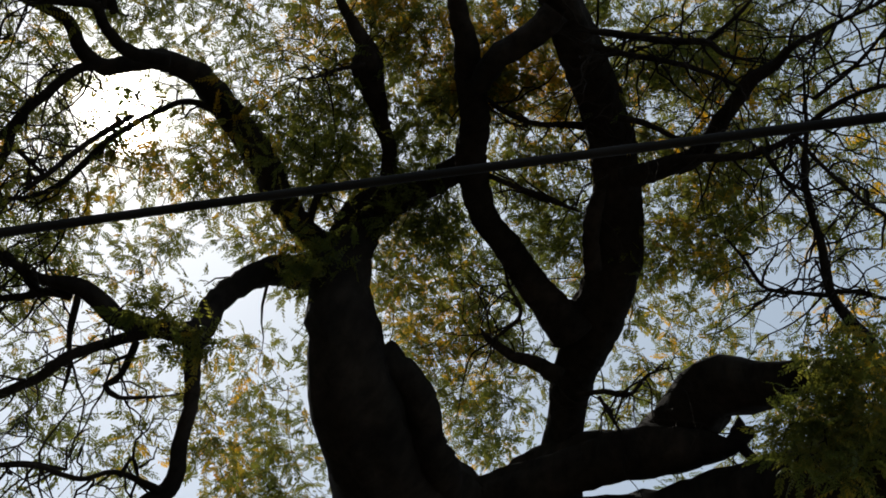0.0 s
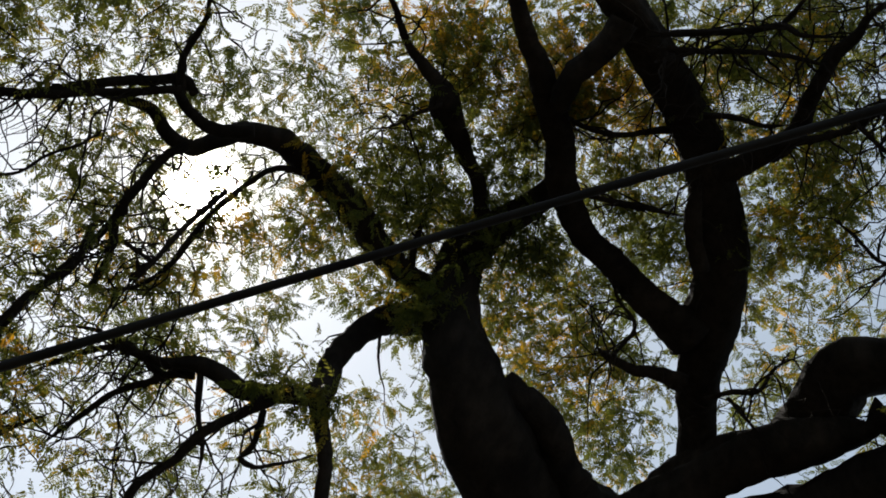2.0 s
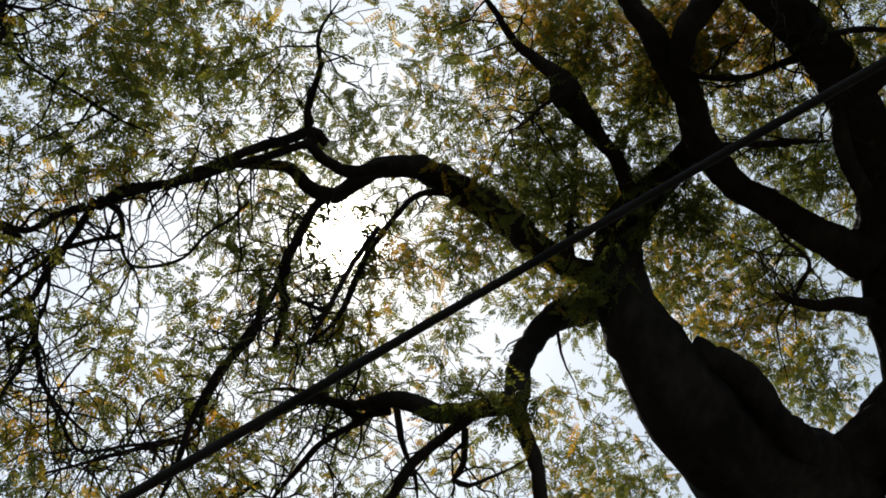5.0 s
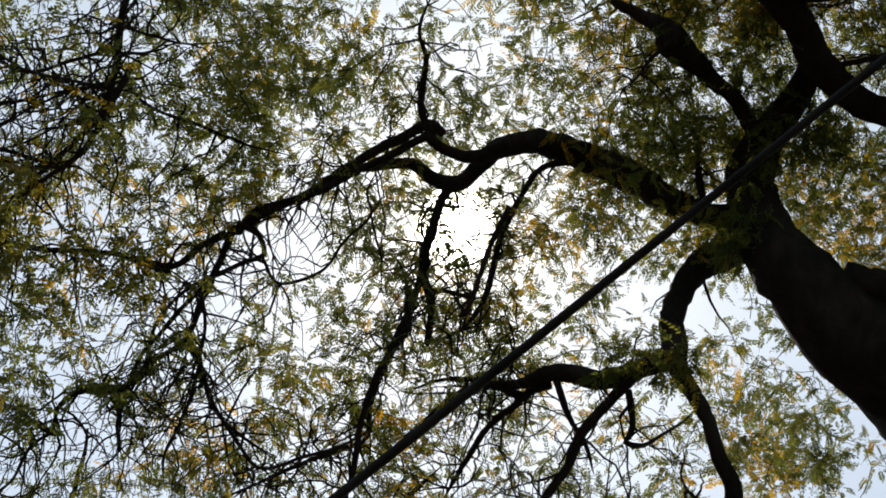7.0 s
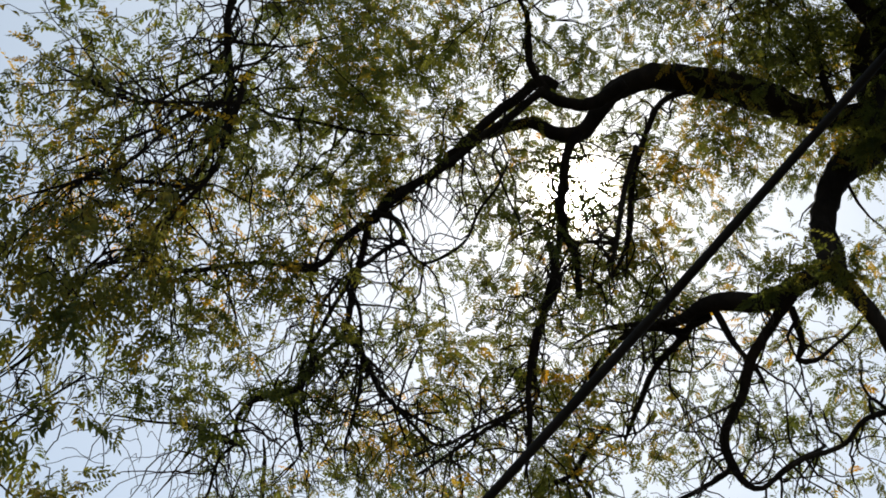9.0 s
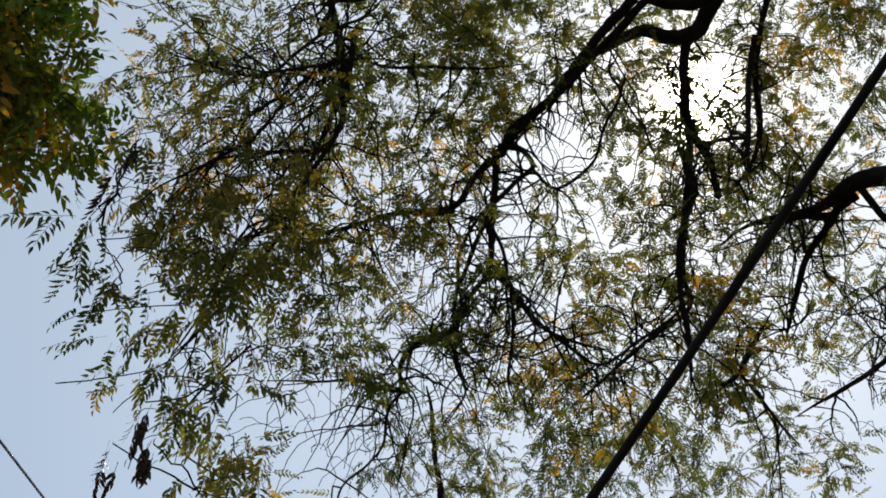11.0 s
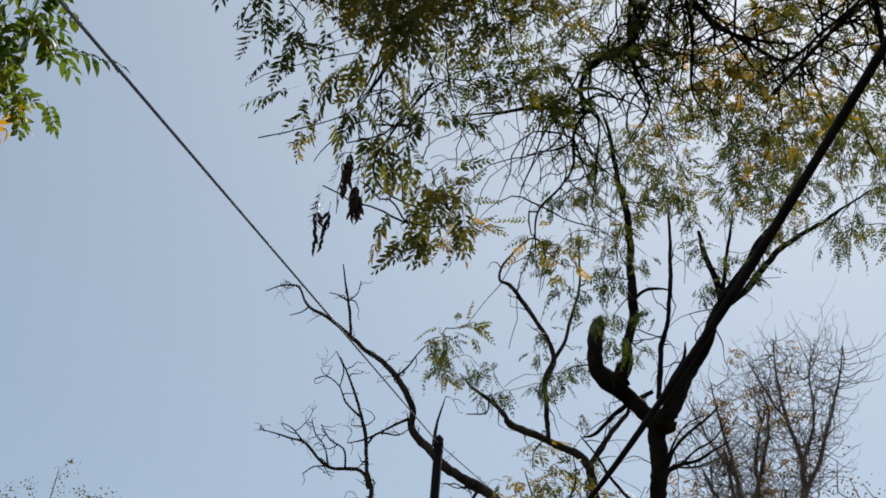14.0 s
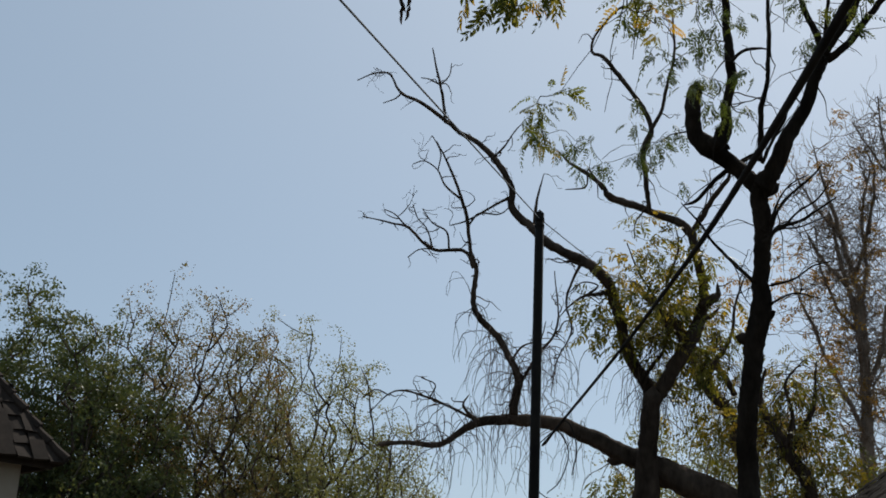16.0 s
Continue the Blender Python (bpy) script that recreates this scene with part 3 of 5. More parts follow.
limb(great_tree, "branch", [(0.03, 4.48, 8.47, 0.022), (0.22, 4.40, 8.38, 0.019), (0.41, 4.32, 8.29, 0.027), (0.69, 4.18, 8.15, 0.003)])
limb(great_tree, "branch", [(0.47, 3.96, 8.76, 0.034), (0.32, 3.99, 8.71, 0.025), (0.12, 4.04, 8.62, 0.019), (-0.12, 4.03, 8.56, 0.021), (-0.28, 3.97, 8.54, 0.003)])
limb(great_tree, "branch", [(0.59, 3.64, 8.47, 0.027), (0.77, 3.55, 8.42, 0.021), (0.93, 3.52, 8.35, 0.017), (1.07, 3.42, 8.30, 0.003)])
limb(great_tree, "bough", [(-2.44, 4.22, 7.71, 0.034), (-2.51, 4.13, 7.70, 0.037), (-2.66, 4.15, 7.57, 0.039), (-2.88, 4.14, 7.39, 0.032), (-3.07, 4.15, 7.19, 0.027), (-3.24, 4.14, 7.02, 0.027), (-3.43, 4.09, 6.85, 0.027), (-3.52, 4.12, 6.70, 0.024)])
limb(great_tree, "bough", [(-2.44, 4.06, 7.47, 0.032), (-2.53, 4.07, 7.41, 0.030), (-2.65, 4.09, 7.32, 0.027), (-2.84, 4.09, 7.19, 0.027), (-3.09, 4.10, 7.00, 0.025), (-3.27, 4.07, 6.88, 0.028), (-3.44, 4.07, 6.73, 0.031)])
limb(great_tree, "branch", [(-2.46, 4.13, 7.54, 0.035), (-2.49, 3.94, 7.61, 0.025), (-2.41, 3.69, 7.71, 0.017), (-2.42, 3.48, 7.77, 0.011), (-2.29, 3.27, 7.86, 0.003)])
limb(great_tree, "bough", [(-2.55, 4.63, 7.12, 0.025), (-2.62, 4.85, 6.85, 0.023), (-2.77, 5.04, 6.53, 0.021), (-2.87, 5.19, 6.26, 0.018), (-2.90, 5.31, 6.07, 0.016), (-3.12, 5.27, 5.93, 0.014), (-3.37, 5.23, 5.74, 0.011), (-3.62, 5.18, 5.54, 0.007)])
limb(great_tree, "branch", [(-3.52, 4.06, 6.69, 0.030), (-3.60, 4.17, 6.53, 0.021), (-3.70, 4.29, 6.34, 0.021), (-3.79, 4.43, 6.12, 0.016), (-3.94, 4.45, 5.95, 0.018), (-4.07, 4.48, 5.79, 0.018), (-4.24, 4.39, 5.70, 0.015), (-4.35, 4.39, 5.57, 0.013), (-4.38, 4.46, 5.45, 0.012), (-4.46, 4.37, 5.45, 0.010), (-4.60, 4.22, 5.44, 0.007), (-4.86, 3.97, 5.34, 0.003)])
limb(great_tree, "branch", [(-3.77, 4.40, 6.10, 0.012), (-3.68, 4.53, 6.00, 0.011), (-3.60, 4.72, 5.83, 0.011), (-3.43, 4.88, 5.73, 0.010), (-3.26, 4.99, 5.69, 0.003)])
limb(great_tree, "branch", [(-3.50, 4.05, 6.70, 0.022), (-3.38, 4.14, 6.68, 0.019), (-3.35, 4.23, 6.60, 0.018), (-3.43, 4.22, 6.55, 0.016), (-3.56, 4.20, 6.45, 0.016), (-3.72, 4.19, 6.31, 0.012), (-3.86, 4.24, 6.11, 0.011), (-3.92, 4.36, 5.91, 0.009), (-3.91, 4.50, 5.73, 0.003)])
limb(great_tree, "branch", [(-3.52, 4.02, 6.58, 0.026), (-3.67, 4.03, 6.46, 0.022), (-3.81, 4.05, 6.33, 0.020), (-4.02, 3.90, 6.28, 0.016), (-4.23, 3.77, 6.19, 0.012), (-4.48, 3.60, 6.07, 0.009), (-4.66, 3.43, 6.00, 0.003)])
limb(great_tree, "branch", [(-3.34, 4.19, 6.55, 0.011), (-3.27, 4.37, 6.49, 0.010), (-3.05, 4.41, 6.64, 0.010), (-2.93, 4.33, 6.82, 0.010), (-2.78, 4.28, 6.98, 0.010), (-2.80, 4.18, 7.07, 0.009), (-2.74, 4.10, 7.19, 0.003)])
limb(great_tree, "branch", [(-3.62, 4.18, 6.24, 0.012), (-3.59, 4.32, 6.10, 0.011), (-3.61, 4.43, 5.94, 0.010), (-3.53, 4.61, 5.75, 0.003)])
limb(great_tree, "branch", [(-3.91, 4.37, 5.86, 0.011), (-4.02, 4.49, 5.57, 0.009), (-4.01, 4.61, 5.41, 0.007), (-4.15, 4.62, 5.21, 0.003)])
limb(great_tree, "bough", [(-1.96, 2.21, 8.03, 0.043), (-2.72, 2.10, 7.72, 0.034), (-3.29, 2.20, 7.33, 0.030), (-3.55, 2.43, 7.03, 0.023), (-3.65, 2.59, 6.86, 0.021), (-3.73, 2.76, 6.70, 0.021), (-3.76, 2.89, 6.57, 0.019), (-3.87, 3.05, 6.36, 0.015), (-4.06, 3.12, 6.12, 0.012), (-4.28, 3.20, 5.81, 0.010), (-4.52, 3.12, 5.57, 0.008), (-4.73, 3.16, 5.22, 0.006), (-4.86, 3.16, 5.02, 0.004)])
limb(great_tree, "branch", [(-3.76, 2.79, 6.68, 0.011), (-3.92, 2.73, 6.49, 0.011), (-4.06, 2.66, 6.30, 0.010), (-4.18, 2.41, 6.19, 0.008), (-4.26, 2.15, 6.09, 0.003)])
limb(great_tree, "branch", [(-3.81, 2.94, 6.56, 0.010), (-4.03, 2.81, 6.31, 0.008), (-4.22, 2.70, 6.04, 0.007), (-4.40, 2.56, 5.76, 0.003)])
limb(great_tree, "branch", [(-3.76, 2.89, 6.62, 0.011), (-3.68, 3.12, 6.61, 0.010), (-3.48, 3.32, 6.69, 0.010), (-3.27, 3.52, 6.74, 0.008), (-3.07, 3.67, 6.81, 0.003)])
limb(great_tree, "branch", [(-3.69, 2.72, 6.76, 0.008), (-3.48, 2.87, 6.81, 0.007), (-3.19, 2.96, 6.92, 0.003)])
limb(great_tree, "branch", [(-4.01, 3.08, 6.06, 0.009), (-4.13, 2.85, 5.90, 0.008), (-4.24, 2.63, 5.69, 0.007), (-4.36, 2.52, 5.37, 0.003)])
limb(great_tree, "branch", [(-3.74, 4.00, 6.21, 0.016), (-3.85, 3.86, 6.15, 0.013), (-3.98, 3.71, 6.09, 0.010), (-4.14, 3.57, 5.94, 0.007), (-4.31, 3.40, 5.79, 0.003)])
limb(great_tree, "branch", [(-3.56, 4.11, 6.24, 0.017), (-3.84, 4.22, 5.84, 0.013), (-3.94, 4.32, 5.61, 0.013), (-4.07, 4.25, 5.54, 0.013), (-4.18, 4.21, 5.44, 0.011), (-4.21, 4.24, 5.35, 0.011), (-4.18, 4.31, 5.28, 0.010), (-4.27, 4.22, 5.26, 0.008), (-4.39, 4.05, 5.27, 0.007), (-4.52, 3.92, 5.21, 0.007), (-4.70, 3.71, 5.15, 0.003)])
limb(great_tree, "branch", [(-4.24, 4.34, 5.34, 0.011), (-4.32, 4.31, 5.20, 0.010), (-4.36, 4.35, 5.00, 0.008), (-4.43, 4.32, 4.86, 0.007), (-4.53, 4.25, 4.71, 0.007), (-4.56, 4.28, 4.49, 0.003)])
limb(great_tree, "branch", [(-3.66, 4.31, 6.00, 0.016), (-3.62, 4.46, 5.90, 0.013), (-3.55, 4.65, 5.79, 0.012), (-3.44, 4.84, 5.69, 0.011), (-3.32, 5.00, 5.62, 0.010), (-3.11, 5.04, 5.73, 0.010), (-2.93, 5.07, 5.83, 0.011), (-2.78, 5.07, 5.93, 0.003)])
limb(great_tree, "branch", [(-3.62, 4.45, 5.90, 0.010), (-3.69, 4.61, 5.69, 0.009), (-3.79, 4.73, 5.48, 0.007), (-3.79, 4.82, 5.37, 0.003)])
limb(great_tree, "branch", [(-2.93, 5.78, 5.82, 0.016), (-2.87, 5.86, 5.93, 0.017), (-2.76, 5.95, 6.21, 0.016), (-2.65, 6.03, 6.49, 0.003)])
limb(great_tree, "branch", [(-2.89, 5.92, 6.02, 0.012), (-2.82, 6.05, 5.89, 0.011), (-2.75, 6.19, 5.73, 0.010), (-2.68, 6.31, 5.61, 0.003)])
limb(great_tree, "branch", [(-2.55, 4.58, 6.65, 0.022), (-2.56, 4.73, 6.47, 0.025), (-2.70, 4.84, 6.25, 0.020), (-2.80, 5.01, 5.94, 0.018), (-2.84, 5.17, 5.69, 0.016), (-2.90, 5.28, 5.46, 0.003)])
limb(great_tree, "branch", [(-1.98, 4.46, 7.20, 0.019), (-2.11, 4.62, 6.93, 0.017), (-2.19, 4.74, 6.71, 0.016), (-2.26, 4.85, 6.52, 0.003)])
limb(great_tree, "branch", [(-2.22, 4.78, 6.74, 0.014), (-2.35, 4.69, 6.72, 0.012), (-2.45, 4.66, 6.66, 0.011), (-2.54, 4.71, 6.54, 0.003)])
limb(great_tree, "branch", [(-3.51, 2.74, 6.38, 0.018), (-3.62, 2.87, 6.17, 0.016), (-3.74, 2.98, 5.95, 0.014), (-3.91, 3.00, 5.73, 0.011), (-4.03, 3.04, 5.54, 0.010), (-4.17, 2.92, 5.44, 0.007), (-4.30, 2.93, 5.24, 0.007), (-4.42, 2.99, 4.96, 0.006), (-4.57, 2.95, 4.75, 0.003)])
limb(great_tree, "branch", [(-4.04, 3.07, 5.52, 0.009), (-4.15, 2.99, 5.21, 0.007), (-4.24, 2.91, 4.90, 0.007), (-4.30, 2.83, 4.67, 0.006), (-4.34, 2.74, 4.49, 0.003), (-4.40, 2.50, 4.28, 0.003), (-4.42, 2.33, 4.16, 0.003)])
limb(great_tree, "branch", [(-4.40, 3.29, 5.00, 0.007), (-4.49, 3.13, 4.65, 0.006), (-4.52, 3.06, 4.42, 0.006), (-4.45, 3.11, 4.26, 0.005), (-4.27, 3.20, 4.13, 0.003)])
limb(great_tree, "branch", [(-3.68, 2.69, 6.17, 0.009), (-3.75, 2.44, 5.91, 0.007), (-3.77, 2.18, 5.73, 0.007), (-3.80, 1.98, 5.50, 0.003)])
limb(great_tree, "branch", [(-3.56, 2.73, 6.22, 0.009), (-3.72, 2.64, 5.98, 0.007), (-3.91, 2.58, 5.62, 0.007), (-4.02, 2.46, 5.42, 0.006), (-4.13, 2.32, 5.19, 0.004), (-4.21, 2.24, 4.98, 0.003)])
limb(great_tree, "bough", [(0.94, 6.61, 7.21, 0.255), (1.15, 6.19, 7.49, 0.196), (1.49, 5.78, 7.67, 0.154), (1.73, 5.51, 7.76, 0.165), (1.96, 5.31, 7.79, 0.156), (2.15, 5.14, 7.81, 0.108), (2.27, 5.03, 7.81, 0.058), (2.32, 4.89, 7.87, 0.050)])

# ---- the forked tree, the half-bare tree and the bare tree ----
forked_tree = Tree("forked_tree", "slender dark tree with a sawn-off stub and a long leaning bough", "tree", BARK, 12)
half_bare_tree = Tree("half_bare_tree", "half-bare tree with crooked dead boughs and some yellow leaves", "tree", BARK_GREY, 13)
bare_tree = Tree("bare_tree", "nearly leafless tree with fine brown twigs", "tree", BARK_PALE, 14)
limb(forked_tree, "trunk", [(-7.97, 9.35, 0.08, 0.17), (-7.96, 9.41, 1.11, 0.15), (-7.92, 9.39, 2.10, 0.13), (-7.94, 9.45, 2.89, 0.108), (-7.83, 9.31, 3.40, 0.100), (-7.75, 9.27, 3.65, 0.094), (-7.67, 9.23, 3.91, 0.086), (-7.59, 9.19, 4.16, 0.097), (-7.51, 9.18, 4.37, 0.097), (-7.43, 9.11, 4.67, 0.081), (-7.36, 9.06, 4.93, 0.081), (-7.30, 9.00, 5.18, 0.094), (-7.26, 8.91, 5.43, 0.086), (-7.22, 8.88, 5.58, 0.102)], 0.11, 0.16)
limb(forked_tree, "bough", [(-7.26, 8.93, 5.53, 0.092), (-7.34, 8.74, 5.70, 0.081), (-7.41, 8.57, 5.84, 0.086), (-7.47, 8.44, 5.91, 0.097), (-7.53, 8.32, 6.00, 0.076), (-7.51, 8.24, 6.16, 0.073), (-7.46, 8.22, 6.32, 0.076), (-7.41, 8.22, 6.42, 0.068)], 0.11, 0.16)
limb(forked_tree, "bough", [(-7.35, 8.37, 5.84, 0.075), (-7.26, 8.43, 5.96, 0.064), (-7.17, 8.39, 6.24, 0.048), (-7.10, 8.33, 6.49, 0.045), (-7.02, 8.24, 6.84, 0.040), (-6.96, 8.15, 7.15, 0.035), (-6.46, 7.26, 7.56, 0.019), (-6.37, 7.00, 7.76, 0.009)], 0.11, 0.16)
limb(forked_tree, "bough", [(-7.17, 8.83, 5.47, 0.096), (-7.04, 8.86, 5.70, 0.080), (-6.88, 8.93, 5.96, 0.072), (-6.73, 8.97, 6.22, 0.067), (-6.58, 8.99, 6.53, 0.059), (-6.51, 9.01, 6.68, 0.048)], 0.11, 0.16)
limb(forked_tree, "bough", [(-7.00, 8.60, 5.64, 0.026), (-6.91, 8.52, 5.99, 0.026), (-6.86, 8.49, 6.16, 0.026), (-6.78, 8.47, 6.36, 0.021), (-6.68, 8.39, 6.76, 0.021), (-6.61, 8.29, 7.11, 0.016), (-6.53, 8.18, 7.45, 0.008)], 0.11, 0.16)
limb(forked_tree, "branch", [(-6.42, 8.83, 6.58, 0.037), (-6.41, 8.71, 6.83, 0.031), (-6.41, 8.59, 7.01, 0.026), (-6.41, 8.49, 7.19, 0.016)], 0.11, 0.16)
limb(forked_tree, "branch", [(-6.52, 8.95, 6.60, 0.027), (-6.35, 8.81, 6.78, 0.021), (-6.21, 8.68, 7.03, 0.018), (-6.00, 8.47, 7.26, 0.008)], 0.11, 0.16)
limb(forked_tree, "branch", [(-6.29, 8.71, 6.47, 0.041), (-6.14, 8.82, 6.62, 0.033), (-5.98, 8.91, 6.84, 0.031), (-5.84, 8.99, 7.03, 0.026), (-5.54, 9.23, 7.30, 0.018), (-5.14, 9.55, 7.67, 0.008)], 0.11, 0.16)
limb(forked_tree, "branch", [(-6.30, 8.68, 6.50, 0.041), (-6.18, 8.74, 6.68, 0.036), (-6.08, 8.78, 6.85, 0.036), (-5.96, 8.83, 7.03, 0.031), (-5.76, 8.91, 7.34, 0.021), (-5.53, 8.97, 7.78, 0.008)], 0.11, 0.16)
limb(forked_tree, "branch", [(-7.38, 8.43, 5.91, 0.036), (-7.29, 8.38, 5.96, 0.036), (-7.27, 8.33, 5.99, 0.005)], 0.11, 0.16)
limb(forked_tree, "branch", [(-7.25, 8.96, 5.06, 0.020), (-7.14, 9.09, 5.14, 0.016), (-7.04, 9.19, 5.29, 0.011), (-6.90, 9.33, 5.44, 0.009), (-6.80, 9.41, 5.63, 0.005)], 0.11, 0.16)
limb(forked_tree, "branch", [(-7.11, 9.04, 5.12, 0.011), (-6.99, 9.18, 5.14, 0.009), (-6.83, 9.32, 5.23, 0.005)], 0.11, 0.16)
limb(forked_tree, "branch", [(-7.19, 8.96, 5.17, 0.014), (-7.08, 8.98, 5.40, 0.009), (-6.98, 9.03, 5.53, 0.007), (-6.85, 9.12, 5.61, 0.005)], 0.11, 0.16)
limb(forked_tree, "branch", [(-7.31, 9.10, 4.62, 0.018), (-7.19, 9.29, 4.70, 0.011), (-7.08, 9.45, 4.84, 0.009), (-6.97, 9.62, 4.90, 0.005)], 0.11, 0.16)
limb(forked_tree, "branch", [(-7.36, 9.13, 4.44, 0.014), (-7.21, 9.26, 4.55, 0.009), (-7.04, 9.46, 4.51, 0.005)], 0.11, 0.16)
limb(forked_tree, "branch", [(-7.43, 9.00, 4.65, 0.020), (-7.53, 8.85, 4.80, 0.018), (-7.64, 8.67, 5.01, 0.014), (-7.70, 8.54, 5.20, 0.011), (-7.77, 8.38, 5.38, 0.005)], 0.11, 0.16)
limb(half_bare_tree, "trunk", [(-9.39, 9.43, -0.06, 0.25), (-9.40, 9.47, 1.60, 0.18), (-9.27, 9.45, 2.89, 0.134), (-9.17, 9.36, 3.28, 0.105), (-9.09, 9.32, 3.55, 0.105), (-8.99, 9.28, 3.84, 0.093)], 0.11, 0.16)
limb(half_bare_tree, "bough", [(-9.20, 9.52, 3.86, 0.072), (-9.21, 9.35, 4.12, 0.072), (-9.25, 9.18, 4.34, 0.060), (-9.24, 9.07, 4.56, 0.057), (-9.22, 8.94, 4.84, 0.060), (-9.25, 8.80, 5.00, 0.060), (-9.32, 8.62, 5.17, 0.048), (-9.46, 8.38, 5.28, 0.048), (-9.55, 8.20, 5.36, 0.051), (-9.59, 8.08, 5.48, 0.045), (-9.79, 7.98, 5.73, 0.040), (-9.76, 7.87, 6.02, 0.037), (-9.80, 7.69, 6.26, 0.032), (-9.91, 7.45, 6.43, 0.025), (-10.01, 7.22, 6.59, 0.023), (-10.12, 6.95, 6.78, 0.018), (-10.22, 6.74, 6.88, 0.015), (-10.23, 6.60, 7.05, 0.010), (-10.31, 6.47, 7.06, 0.008), (-10.46, 6.34, 6.98, 0.005)], 0.11, 0.16)
limb(half_bare_tree, "bough", [(-9.06, 9.38, 3.82, 0.077), (-8.93, 9.43, 4.03, 0.077), (-8.80, 9.47, 4.25, 0.077), (-8.70, 9.51, 4.43, 0.071), (-8.58, 9.53, 4.65, 0.065), (-8.49, 9.54, 4.85, 0.059), (-8.44, 9.46, 5.10, 0.050), (-8.43, 9.36, 5.32, 0.047), (-8.42, 9.27, 5.49, 0.044)], 0.11, 0.16)
limb(half_bare_tree, "branch", [(-8.53, 9.55, 4.74, 0.054), (-8.40, 9.62, 4.85, 0.040), (-8.36, 9.60, 4.99, 0.005)], 0.11, 0.16)
limb(half_bare_tree, "branch", [(-9.98, 7.18, 6.58, 0.017), (-9.92, 7.04, 6.97, 0.015), (-9.87, 6.88, 7.33, 0.006)], 0.11, 0.16)
limb(half_bare_tree, "branch", [(-9.88, 7.01, 6.94, 0.010), (-9.93, 6.91, 6.99, 0.007), (-9.98, 6.83, 7.00, 0.005)], 0.11, 0.16)
limb(half_bare_tree, "branch", [(-9.66, 8.20, 5.61, 0.022), (-9.58, 8.15, 5.85, 0.015), (-9.45, 8.13, 6.11, 0.005)], 0.11, 0.16)
limb(half_bare_tree, "branch", [(-9.77, 7.92, 5.87, 0.015), (-9.91, 7.81, 5.78, 0.012), (-10.11, 7.66, 5.63, 0.010), (-10.25, 7.51, 5.57, 0.005)], 0.11, 0.16)
limb(half_bare_tree, "branch", [(-9.22, 8.86, 4.89, 0.025), (-9.40, 8.70, 4.86, 0.015), (-9.52, 8.61, 4.77, 0.010), (-9.62, 8.55, 4.65, 0.005)], 0.11, 0.16)
limb(half_bare_tree, "bough", [(-8.60, 10.93, 2.31, 0.207), (-8.84, 10.34, 2.79, 0.166), (-8.98, 10.07, 2.95, 0.148), (-9.15, 9.75, 3.10, 0.148), (-9.31, 9.48, 3.22, 0.118), (-9.43, 9.27, 3.30, 0.101), (-9.57, 9.00, 3.44, 0.089), (-9.73, 8.74, 3.55, 0.074), (-9.86, 8.55, 3.58, 0.065), (-10.08, 8.26, 3.57, 0.053), (-10.27, 8.04, 3.54, 0.047), (-10.48, 7.84, 3.39, 0.033), (-10.61, 7.72, 3.29, 0.033), (-10.80, 7.48, 3.30, 0.024), (-10.97, 7.27, 3.26, 0.027)], 0.11, 0.16)
limb(half_bare_tree, "branch", [(-10.10, 7.81, 3.50, 0.017), (-10.19, 7.59, 3.59, 0.014), (-10.28, 7.37, 3.67, 0.012), (-10.43, 7.05, 3.71, 0.009), (-10.57, 6.83, 3.47, 0.005)], 0.11, 0.16)
limb(half_bare_tree, "bough", [(-9.53, 9.51, 3.33, 0.086), (-9.63, 9.43, 3.26, 0.071), (-9.68, 9.38, 3.24, 0.056)], 0.11, 0.16)
limb(half_bare_tree, "bough", [(-9.23, 9.83, 3.15, 0.111), (-9.24, 9.75, 3.05, 0.091), (-9.25, 9.70, 3.00, 0.070)], 0.11, 0.16)
limb(half_bare_tree, "branch", [(-9.94, 8.21, 3.58, 0.053), (-9.85, 8.18, 3.89, 0.044), (-9.85, 8.08, 4.11, 0.039), (-9.92, 7.87, 4.38, 0.034), (-9.99, 7.66, 4.59, 0.034), (-9.89, 7.59, 4.93, 0.024), (-9.80, 7.40, 5.42, 0.019), (-9.76, 7.26, 5.67, 0.017), (-9.73, 7.09, 5.94, 0.012), (-9.73, 6.89, 6.20, 0.005)], 0.11, 0.16)
limb(half_bare_tree, "branch", [(-9.86, 7.55, 5.01, 0.022), (-9.89, 7.42, 5.17, 0.019), (-10.07, 7.16, 5.18, 0.017), (-10.16, 6.90, 5.37, 0.014), (-10.25, 6.73, 5.40, 0.010), (-10.39, 6.48, 5.44, 0.005)], 0.11, 0.16)
limb(half_bare_tree, "branch", [(-9.87, 8.20, 3.86, 0.022), (-9.65, 8.26, 4.17, 0.017), (-9.43, 8.33, 4.45, 0.012), (-9.28, 8.15, 4.98, 0.005)], 0.11, 0.16)
limb(half_bare_tree, "branch", [(-10.07, 7.84, 3.48, 0.024), (-10.09, 7.67, 3.61, 0.014), (-10.02, 7.67, 3.71, 0.005)], 0.11, 0.16)
limb(half_bare_tree, "branch", [(-8.44, 9.32, 5.47, 0.049), (-8.52, 9.10, 5.59, 0.044), (-8.69, 8.78, 5.68, 0.037), (-8.84, 8.47, 5.76, 0.039), (-8.83, 8.39, 5.85, 0.022), (-8.87, 8.22, 5.95, 0.022), (-8.93, 8.01, 6.05, 0.014), (-8.95, 7.85, 6.15, 0.005)], 0.11, 0.16)
